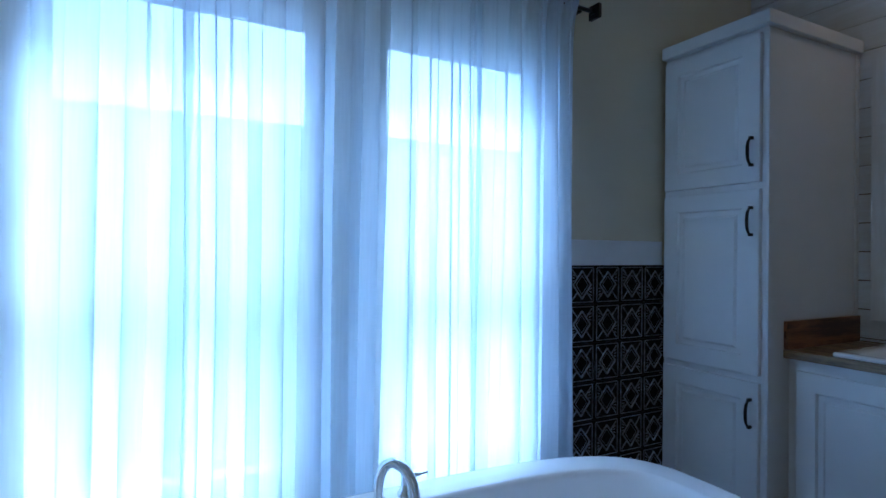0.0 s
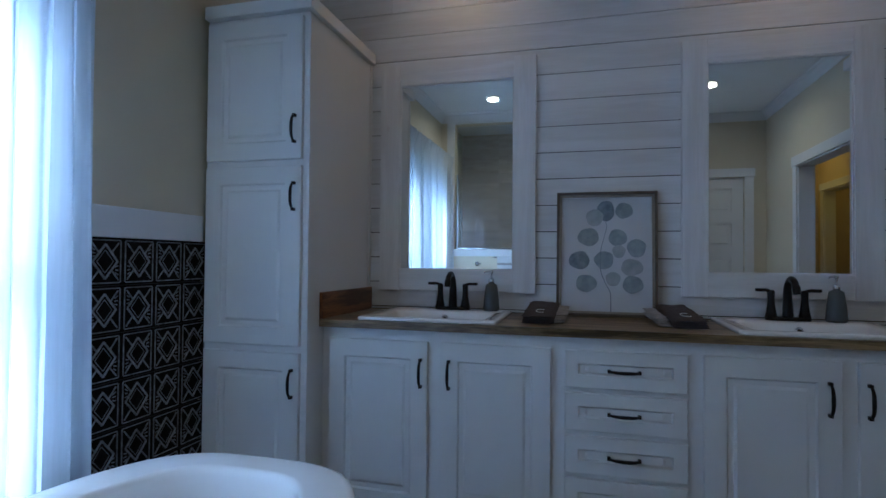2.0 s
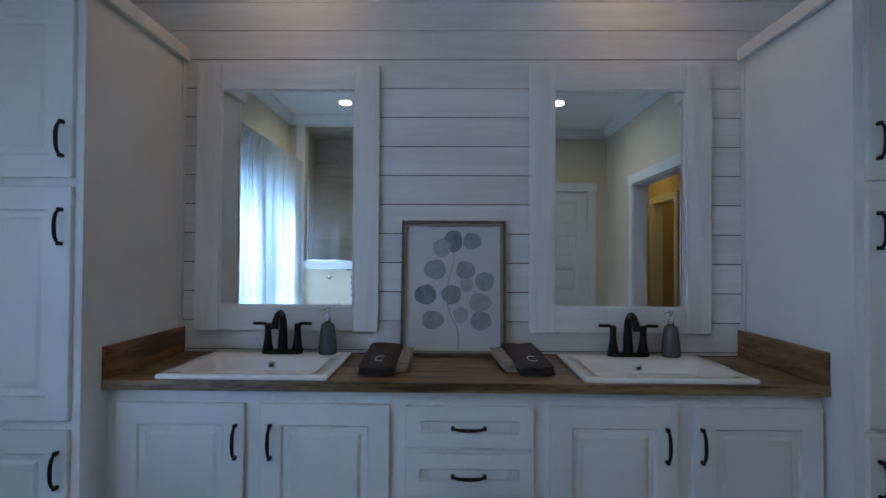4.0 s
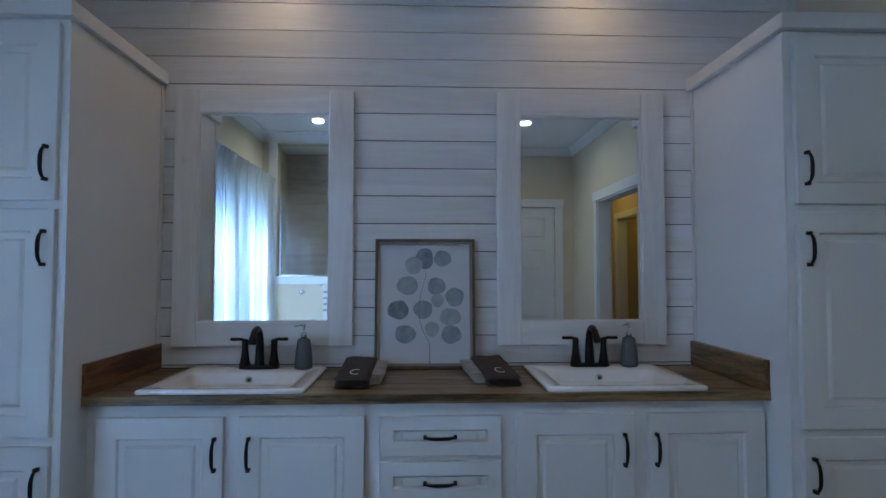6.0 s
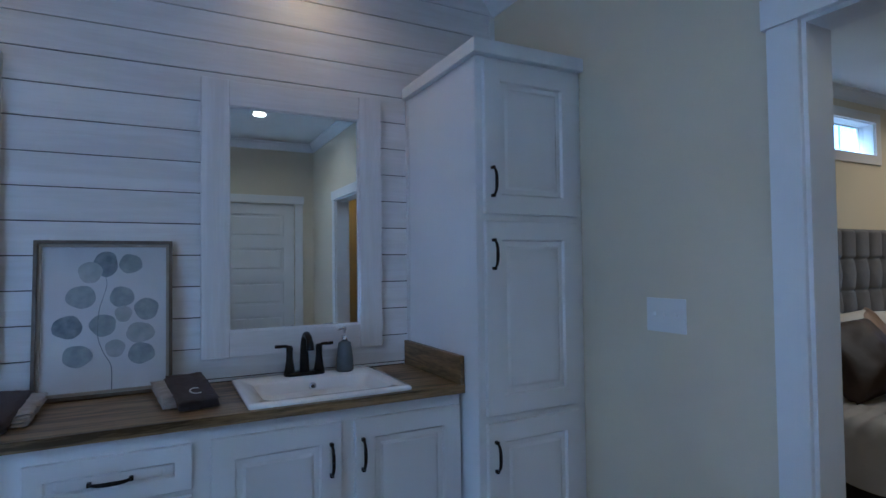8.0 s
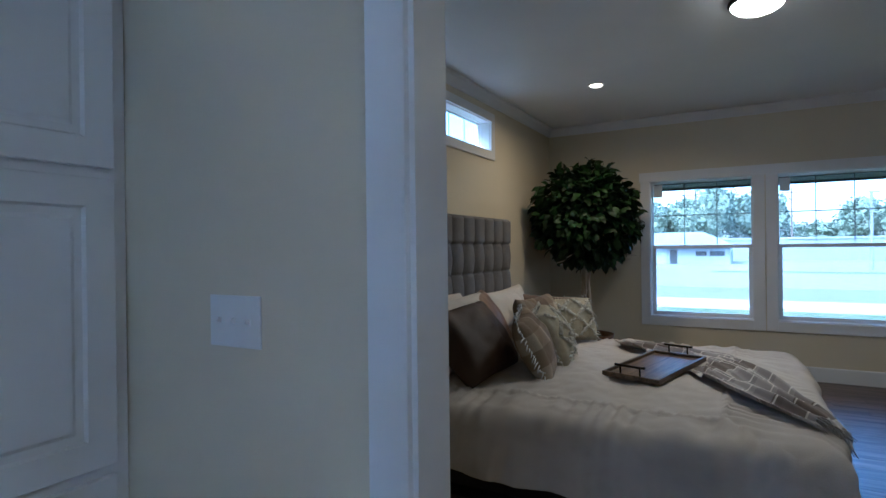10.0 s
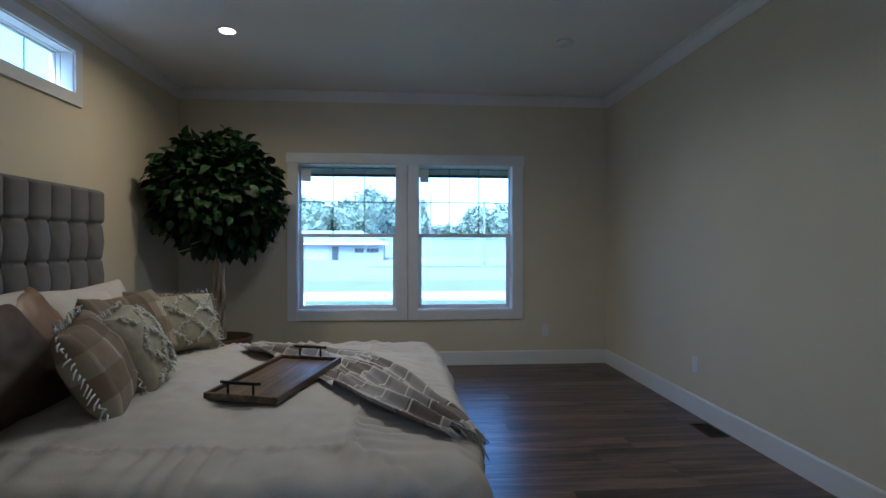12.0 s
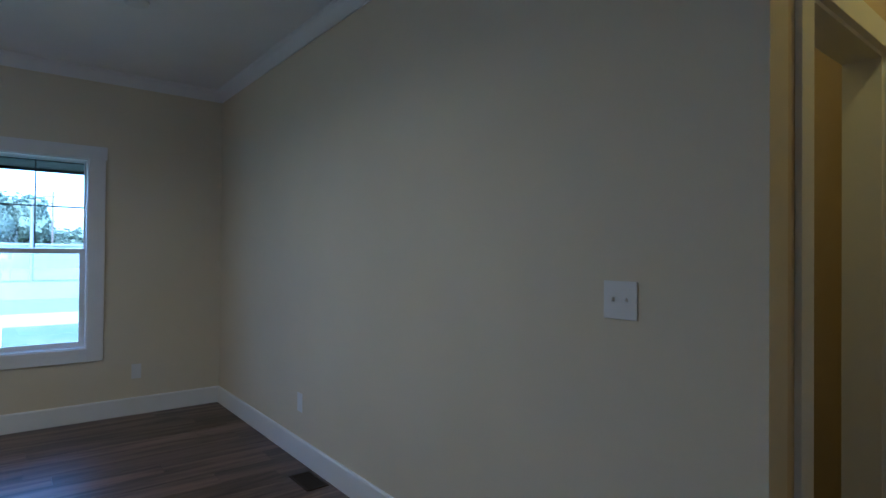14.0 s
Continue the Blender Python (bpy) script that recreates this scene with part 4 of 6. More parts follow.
plate((1.792, YP, 1.158), 0, 3, "white triple toggle switch plate on the beige wall by the opening")
plate((XW, -3.038, 1.168), -90, 2, "white double toggle switch plate on the beige bedroom wall")
plate((-0.752, YS, 0.345), 0, 1, "white duplex outlet low on the window wall", True)
plate((XW, -5.350, 0.360), -90, 1, "white duplex outlet low on the long beige wall", True)
plate((XW, -3.228, 0.390), -90, 1, "white duplex outlet near the closet end of the wall", True)

vent = thing("floor_register", (-1.29, -5.00, 0), "dark brown metal floor register beside the baseboard", "floor vent")
bm = bmesh.new()
vx0, vx1, vy0, vy1 = -1.360, -1.230, -5.130, -4.880
for a in ((vx0, vy0, vx0 + 0.012, vy1), (vx1 - 0.012, vy0, vx1, vy1), (vx0 + 0.012, vy0, vx1 - 0.012, vy0 + 0.012), (vx0 + 0.012, vy1 - 0.012, vx1 - 0.012, vy1)):
    box(bm, a[0], a[1], 0.0005, a[2], a[3], 0.006, 0.001)
part("frame", bm, M_VENT, vent)
part("backing", B(vx0 + 0.012, vy0 + 0.012, 0.0003, vx1 - 0.012, vy1 - 0.012, 0.0012), M_SHADOWGAP, vent)
for k in range(15):
    y = vy0 + 0.022 + k * 0.0151
    part("slat", B(vx0 + 0.013, y, 0.0014, vx1 - 0.013, y + 0.0028, 0.0042), M_VENT, vent)

# ---- ceiling lights ----


def can(x, y):
    ob = thing("recessed_light", (x, y, ZC), "small round white recessed ceiling light, switched on", "ceiling light", "recessed ceiling lights")
    bm = bmesh.new()
    lathe(bm, [(0.052, -0.003), (0.054, -0.006), (0.070, -0.006), (0.074, -0.001)], (x, y, ZC), 32)
    part("trim_ring", bm, M_PLASTIC, ob, smooth=True)
    bm = bmesh.new()
    cone(bm, (x, y, ZC - 0.0095), 0.050, 0.050, 0.003, seg=32)
    part("lens", bm, M_BULB, ob, "glowing warm-white lens")
    return ob


for cx, cy in CANS:
    can(cx, cy)
can(-2.05, -3.40)
dome = thing("dome_light", (0.735, -4.32, ZC), "round white glass dome ceiling light, switched on", "ceiling light")
bm = bmesh.new()
lathe(bm, [(0.145, -0.001), (0.150, -0.010), (0.150, -0.028), (0.140, -0.032)], (0.735, -4.32, ZC), 36)
part("pan", bm, M_BLACK, dome, "dark metal rim", True)
bm = bmesh.new()
lathe(bm, [(0.138, -0.0325), (0.130, -0.048), (0.110, -0.064), (0.075, -0.078), (0.035, -0.086), (0.004, -0.088)], (0.735, -4.32, ZC), 36)
part("glass_bowl", bm, M_DOME, dome, "glowing frosted glass bowl", True)
bm = lathe(bmesh.new(), [(0.004, -0.0885), (0.009, -0.091), (0.009, -0.095), (0.004, -0.099)], (0.735, -4.32, ZC), 16)
part("finial", bm, M_BRASS, dome, smooth=True)
smk = thing("smoke_detector", (-0.477, -5.528, ZC), "round white smoke detector on the bedroom ceiling", "smoke detector")
part("housing", lathe(bmesh.new(), [(0.060, -0.0005), (0.066, -0.008), (0.062, -0.024), (0.045, -0.030), (0.010, -0.031)], (-0.477, -5.528, ZC), 28), M_PLASTIC, smk, smooth=True)

# ---- bathtub ----
tub = thing("bathtub", (0.70, 0.99, 0), "glossy white freestanding bathtub before the sheer curtains", "bathtub")
TX, TY, HX, HY = 0.703, 1.000, 0.806, 0.380


def sup(hx, hy, z, n=56, e=3.4, cx=0.0):
    out = []
    for k in range(n):
        a = 2 * math.pi * k / n
        c, s = math.cos(a), math.sin(a)
        out.append((TX + cx + hx * math.copysign(abs(c) ** (2 / e), c), TY + hy * math.copysign(abs(s) ** (2 / e), s), z))
    return out


TUBZ = 1.03
rings = [sup(HX - 0.14, HY - 0.10, 0.0), sup(HX - 0.12, HY - 0.085, 0.03), sup(HX - 0.06, HY - 0.045, 0.30), sup(HX - 0.015, HY - 0.012, 0.55), sup(HX - 0.003, HY - 0.003, 0.582), sup(HX, HY, 0.590),
         sup(HX - 0.004, HY - 0.004, 0.599), sup(HX - 0.015, HY - 0.015, 0.603), sup(HX - 0.020, HY - 0.020, 0.6035), sup(HX - 0.088, HY - 0.108, 0.6035), sup(HX - 0.094, HY - 0.114, 0.602), sup(HX - 0.100, HY - 0.120, 0.596), sup(HX - 0.104, HY - 0.124, 0.584), sup(HX - 0.108, HY - 0.127, 0.560),
         sup(HX - 0.15, HY - 0.150, 0.42), sup(HX - 0.21, HY - 0.17, 0.22), sup(HX - 0.28, HY - 0.20, 0.16), sup(HX - 0.45, HY - 0.27, 0.15)]
rings = [[(a, b, c * TUBZ) for a, b, c in r] for r in rings]
part("shell", loft(bmesh.new(), rings, True, True), M_TUB, tub, smooth=True)
part("drain", cone(bmesh.new(), (TX, TY, 0.156), 0.03, 0.028, 0.006), M_CHROME, tub, "chrome drain", True)

fa = thing("bath_faucet", (0.62, 1.27, 0.619), "chrome arched bath faucet with curved lever on the tub rim", "faucet")
bm = bmesh.new()
pts = smooth_pts([(0.638, 1.270, 0.623), (0.634, 1.262, 0.685), (0.639, 1.245, 0.726), (0.653, 1.220, 0.746), (0.672, 1.190, 0.735), (0.682, 1.172, 0.704), (0.684, 1.164, 0.668)], 6)
n_ = len(pts)
tube(bm, pts, [0.0115 + 0.002 * (k / n_) for k in range(n_)], 16)
part("spout", bm, M_CHROME, fa, smooth=True)
bm = lathe(bmesh.new(), [(0.026, 0.003), (0.027, 0.009), (0.020, 0.018), (0.015, 0.026)], (0.638, 1.270, 0.619))
part("spout_base", bm, M_CHROME, fa, smooth=True)
bm = lathe(bmesh.new(), [(0.023, 0.003), (0.024, 0.010), (0.016, 0.022), (0.014, 0.045), (0.015, 0.055), (0.008, 0.060)], (0.708, 1.262, 0.638))
v = part("valve", bm, M_CHROME, fa, smooth=True)
bm = bmesh.new()
tube(bm, smooth_pts([(0.708, 1.262, 0.669), (0.708, 1.258, 0.683), (0.715, 1.252, 0.693), (0.733, 1.247, 0.695), (0.756, 1.243, 0.699)], 4), [0.007] * 8 + [0.0055] * 5 + [0.003] * 4, 10)
part("lever", bm, M_CHROME, v, smooth=True)

# ---- curtains ----


def curtain(x0, x1, seed, label):
    ob = thing("sheer_curtain", ((x0 + x1) / 2, 1.655, 2.2), label, "curtain", "sheer curtain panels")
    rr = random.Random(seed)
    nx, nz = 150, 26
    ph = [rr.uniform(0, 6.28) for _ in range(8)]
    verts, faces = [], []
    k0 = rr.uniform(4.4, 5.9)
    for j in range(nz + 1):
        z = 2.238 - (2.238 - 0.015) * j / nz
        amp = 0.024 + 0.020 * min(1, (2.2 - z) / 1.2)
        for i in range(nx + 1):
            u = i / nx
            x = x0 + (x1 - x0) * u
            w = (x1 - x0)
            ang = 2 * math.pi * k0 * (u + 0.010 * math.sin(ph[0] + z * 0.8) + 0.03 * math.sin(3.1 * u * 2 + ph[5])) + ph[1]
            y = amp * math.sin(ang) * (0.65 + 0.35 * math.sin(5.3 * u + ph[2]))
            y += 0.010 * math.sin(2 * math.pi * 2.3 * u + ph[3] + z * 0.9) + 0.007 * math.sin(ang * 1.63 + ph[4] + z * 0.7)
            head = math.exp(-(max(0.0, 2.238 - z) / 0.07) ** 2)
            y = y * (1 - 0.65 * head) - 0.030 * head + 0.004 * head * math.sin(ang * 3.1)
            x += 0.010 * math.sin(ang * 2 + ph[6]) + 0.012 * math.sin(z * 1.7 + ph[7]) * (u - 0.5) * 2
            verts.append((x, 1.655 + y, z))
    for j in range(nz):
        for i in range(nx):
            a = j * (nx + 1) + i
            faces.append((a, a + 1, a + nx + 2, a + nx + 1))
    o = origin_of(ob)
    me = bpy.data.meshes.new("fabric")
    me.from_pydata([(a - o.x, b - o.y, c - o.z) for a, b, c in verts], [], faces)
    me.polygons.foreach_set("use_smooth", [True] * len(me.polygons))
    me.materials.append(M_SHEER)
    part("fabric", me, None, ob, "sheer white fabric in soft folds")
    return ob


curtain(-0.30, 0.24, 3, "sheer white curtain panel hanging full length beside the shower wall")
curtain(0.20, 0.745, 5, "sheer white curtain panel hanging full length behind the bathtub")
curtain(0.705, 1.17, 8, "sheer white curtain panel hanging full length over the second window")
curtain(1.13, 1.600, 13, "sheer white curtain panel hanging full length beside the tin tiles")
rod = thing("curtain_rod", (0.65, 1.655, 2.200), "black curtain rod with square ends above the bathroom windows", "curtain rod")
bm = bmesh.new()
tube(bm, [(-0.325, 1.655, 2.200), (1.655, 1.655, 2.200)], 0.0085, 12)
part("pole", bm, M_BLACK, rod, smooth=True)
for x in (1.66, -0.33):
    s = 1 if x > 0 else -1
    bm = bmesh.new()
    box(bm, x, 1.643, 2.188, x + s * 0.012, 1.667, 2.212, 0.002)
    box(bm, x + s * 0.0122, 1.627, 2.172, x + s * 0.030, 1.683, 2.228, 0.003)
    part("finial", bm, M_BLACK, rod)
for x in (1.615, 0.67, -0.29):
    bm = bmesh.new()
    box(bm, x - 0.006, 1.664, 2.190, x + 0.006, YN - 0.005, 2.204, 0.001)
    box(bm, x - 0.014, YN - 0.0048, 2.165, x + 0.014, YN - 0.0005, 2.230, 0.001)
    part("bracket", bm, M_BLACK, rod)

# ---- door, shower, towel ring ----
dr = new("door_1")
tagged(dr, "closed white five-panel door with an aged brass knob", kind="structure")
dr.location = (XD - 0.02, -0.965, 0)
bm = bmesh.new()
y0, y1 = -1.372, -0.558
xf, xb = XD - 0.020, XD - 0.055
st = 0.115
box(bm, xb, y0, 0.006, xf, y0 + st, 2.027)
box(bm, xb, y1 - st, 0.006, xf, y1, 2.027)
zz = [0.006, 0.20]
ph = (2.027 - 0.20 - 0.115 * 5) / 5
z = 0.20
rails = [(0.006, 0.20)]
pan = []
for k in range(5):
    pan.append((z, z + ph))
    rails.append((z + ph, z + ph + 0.115))
    z += ph + 0.115
rails[-1] = (rails[-1][0], 2.027)
for a, b in rails:
    box(bm, xb, y0 + st, a, xf, y1 - st, b)
part("leaf_frame", bm, M_TRIM, dr)
for a, b in pan:
    bm = B(xb + 0.006, y0 + st - 0.001, a - 0.001, xf - 0.019, y1 - st + 0.001, b + 0.001)
    box(bm, xf - 0.0188, y0 + st + 0.028, a + 0.028, xf - 0.006, y1 - st - 0.028, b - 0.028, 0.006, 1)
    part("panel", bm, M_TRIM, dr)
bm = lathe(bmesh.new(), [(0.030, 0), (0.030, 0.006), (0.012, 0.010), (0.012, 0.035), (0.026, 0.045), (0.028, 0.058), (0.018, 0.068), (0.003, 0.070)])
bmesh.ops.rotate(bm, verts=bm.verts, cent=(0, 0, 0), matrix=Matrix.Rotation(radians(90), 3, "Y"))
bmesh.ops.translate(bm, verts=bm.verts, vec=(xf, -0.62, 0.93))
part("door_handle", bm, M_BRASS, dr, "round aged brass knob", True)
for z in (0.25, 1.05, 1.82):
    bm = bmesh.new()
    tube(bm, [(xf + 0.006, -1.374, z - 0.045), (xf + 0.006, -1.374, z + 0.045)], 0.005, 8)
    part("hinge", bm, M_CHROME, dr)
ring = thing("towel_ring", (XSH, 1.30, 1.09), "chrome towel post on the white half wall of the shower", "towel holder")
bm = bmesh.new()
tube(bm, [(XSH + 0.001, 1.36, 1.09), (XSH + 0.008, 1.36, 1.09)], 0.024, 20)
tube(bm, [(XSH + 0.008, 1.36, 1.09), (XSH + 0.055, 1.36, 1.09), (XSH + 0.056, 1.31, 1.09)], 0.008, 10)
part("post", bm, M_CHROME, ring, smooth=True)
shf = thing("towel_bar", (XSH, 0.95, 1.10), "chrome towel bar with striped white towels beside the shower", "towel bar")
bm = bmesh.new()
tube(bm, [(XSH + 0.002, 1.17, 1.16), (XSH + 0.07, 1.17, 1.16), (XSH + 0.07, 0.70, 1.16), (XSH + 0.002, 0.70, 1.16)], 0.008, 10)
part("bar", bm, M_CHROME, shf, smooth=True)
tw = thing("hanging_towel", (XSH + 0.07, 0.95, 1.16), "white towel with grey stripes hanging over the chrome bar", "towel")
bm = bmesh.new()
box(bm, XSH + 0.052, 0.78, 0.80, XSH + 0.060, 1.13, 1.172, 0.003)
box(bm, XSH + 0.080, 0.78, 0.86, XSH + 0.088, 1.13, 1.172, 0.003)
box(bm, XSH + 0.0585, 0.78, 1.169, XSH + 0.0815, 1.13, 1.177, 0.003)
part("cloth", bm, M_THREAD, tw)
for z in (0.90, 0.96, 1.02, 1.08):
    part("stripe", B(XSH + 0.0882, 0.781, z, XSH + 0.0892, 1.129, z + 0.022), M_LIGHTTERRY, tw, "grey stripe")
shh = thing("shower_head", (XSH - 0.5, 1.72, 2.0), "chrome shower head and arm on the tiled wall", "shower head")
bm = bmesh.new()
tube(bm, smooth_pts([(XSH - 1.03, 0.9, 2.02), (XSH - 0.85, 0.9, 2.06), (XSH - 0.75, 0.9, 2.00)], 5), 0.009, 10)
part("arm", bm, M_CHROME, shh, smooth=True)
bm = bmesh.new()
cone(bm, (XSH - 0.73, 0.9, 1.95), 0.075, 0.02, 0.05)
part("spray_head", bm, M_CHROME, shh, smooth=True)

# ---- bed ----
BX0, BX1, BY0, BY1, BTOP = 0.560, 2.60, -5.260, -3.200, 0.548   # flat part of the mattress, top of the cover


def on_bed(x, y, lift=0.0):
    """Where a point of a flat sheet lies once it is draped over the mattress."""
    r = 0.105
    cx, cy = min(max(x, BX0), BX1), min(max(y, BY0), BY1)
    ex, ey = x - cx, y - cy
    d = math.hypot(ex, ey)
    puff = 0.072 * math.sin(math.pi * max(0.0, min(1.0, (cy - BY0) / (BY1 - BY0)))) ** 0.8 * math.sin(math.pi / 2 * min(1, (cx - BX0) / 0.45 + 0.15))
    if d < 1e-6:
        return Vector((cx, cy, BTOP + puff + lift)), Vector((0, 0, 1)), 0.0
    a = min(d / r, math.pi / 2)
    hang = max(0.0, d - r * math.pi / 2)
    out = (r + lift) * math.sin(a) + 0.05 * hang
    dx, dy = ex / d, ey / d
    return Vector((cx + dx * out, cy + dy * out, BTOP + puff - r + (r + lift) * math.cos(a) - hang)), Vector((dx * math.sin(a), dy * math.sin(a), math.cos(a))), hang


def cloth(name, fn, nu, nv, material, parent, label, uv=True):
    verts, faces = [], []
    o = origin_of(parent)
    for j in range(nv + 1):
        for i in range(nu + 1):
            verts.append(tuple(fn(i / nu, j / nv) - o))
    for j in range(nv):
        for i in range(nu):
            a = j * (nu + 1) + i
            faces.append((a, a + 1, a + nu + 2, a + nu + 1))
    me = bpy.data.meshes.new(name)
    me.from_pydata(verts, [], faces)
    me.polygons.foreach_set("use_smooth", [True] * len(me.polygons))
    me.materials.append(material)
    if uv:
        lay = me.uv_layers.new(name="uv")
        for lp in me.loops:
            i, j = lp.vertex_index % (nu + 1), lp.vertex_index // (nu + 1)
            lay.data[lp.index].uv = (i / nu, j / nv)
    return part(name, me, None, parent, label)


bed = thing("bed", (1.6, -4.25, 0), "king bed with tall button-tufted grey headboard and cream duvet", "bed")
part("base", B(0.66, -5.24, 0.06, 2.65, -3.31, 0.31, 0.01), M_BEDDARK, bed, "dark upholstered base")
part("mattress", B(0.66, -5.24, 0.311, 2.65, -3.31, 0.520, 0.04), M_SHAM, bed, "white mattress")
for x in (0.7, 2.5):
    for y in (-5.14, -3.41):
        part("foot", B(x - 0.03, y - 0.03, 0.0, x + 0.03, y + 0.03, 0.059), M_BEDDARK, bed)


def duvet_pt(u, v):
    x = 0.16 + (2.60 - 0.16) * u
    y = -5.66 + (5.66 - 2.82) * v
    p, n, hang = on_bed(x, y)
    w = 0.022 * noise.noise(Vector((x * 2.2, y * 2.2, 0.3))) + 0.018 * noise.noise(Vector((x * 5 + y * 2, y * 3, 1.3))) + 0.014 * abs(noise.noise(Vector((x * 7 - y * 4, y * 3 + x * 2, 8.0)))) + 0.0055 * noise.noise(Vector((x * 15, y * 15, 5.0)))
    if hang > 0:
        k = min(1, hang / 0.2)
        side = abs(n.y) > abs(n.x)
        s = x if side else y
        w += k * (0.022 * math.sin(s * 9 + 2 * math.sin(s * 2.3)) + 0.010 * math.sin(s * 23 + 1.5 * math.sin(s * 4)) + 0.006 * noise.noise(Vector((s * 40, hang * 5, 0))))
    # gathered rim beyond the stitched border
    bx, by = x - (BX0 + 0.33), min(y - (BY0 + 0.16), (BY1 - 0.16) - y)
    e = min(bx, by)
    if -0.50 < e < 0.0:
        s = x if by < bx else y
        w += 0.019 * math.sin(s * 62 + 4 * math.sin(s * 9) + 5 * e) * math.exp(-abs(e) / 0.22) * (0.6 + 0.8 * noise.noise(Vector((s * 5, 2, 2))))
    if -0.016 < e < 0.010:
        w += 0.007 + 0.004 * math.sin((x if by < bx else y) * 150)
    return p + n * w


cloth("duvet", duvet_pt, 220, 230, M_DUVET, bed, "cream cotton duvet with gathered stitched border")

# headboard with tufts
HB0, HB1, HBZ, HBX = -5.350, -3.326, 1.570, 2.695
part("headboard_frame", B(HBX + 0.012, HB0, 0.10, 2.845, HB1, HBZ - 0.01, 0.015), M_BEDDARK, bed, "dark frame of the headboard")
cols, rws, zt = 11, (1.348, 1.118, 0.888), HBZ
cwid = (HB1 - HB0) / cols


def tuft(y, z):
    """How far the padding stands out at (y, z) of the headboard."""
    u = (y - HB0) / cwid
    fu = abs(u - round(u))          # distance to the nearest upright seam
    levels = (HBZ,) + rws + (0.674, 0.30)
    lo = max(q for q in levels if q <= z + 1e-9)
    hi = min((q for q in levels if q > lo), default=lo + 0.25)
    a, b = (0.5 - fu) * 2, abs(z - (lo + hi) / 2) / ((hi - lo) / 2)
    pit = 1 - math.exp(-((fu * cwid) ** 2 + ((1 - b) * (hi - lo) / 2 * 0.62) ** 2) / 0.046 ** 2) if 0.6 < z < 1.35 else 1.0
    pill = max(0.0, 1 - a ** 2.8 - 0.62 * b ** 12) * pit
    edge = min(1, min(y - HB0, HB1 - y, HBZ - z) / 0.03)
    edge = math.sqrt(max(0.0, 1 - (1 - max(0, edge)) ** 2))
    return (0.002 + 0.060 * pill ** 0.42) * edge


def hb_pt(u, v):
    y, z = HB0 + (HB1 - HB0) * u, 0.35 + (HBZ - 0.35) * v
    return Vector((HBX + 0.0115 - tuft(y, z), y, z))


hb = cloth("headboard_padding", hb_pt, 330, 150, M_UPHOLS, bed, "grey button-tufted upholstery in tall channels")
# buttons drawn large and dark, so they also paint the shade in the pits
bm0 = bmesh.new()
bmesh.ops.create_icosphere(bm0, subdivisions=2, radius=0.023, matrix=Matrix.Diagonal((0.35, 0.9, 1.6, 1)))
btn = to_mesh("button", bm0, True, [M_PITSHADE])
for c in range(1, cols):
    for rz in rws:
        piece("button", btn, (HBX + 0.002, HB0 + c * cwid, rz), hb)


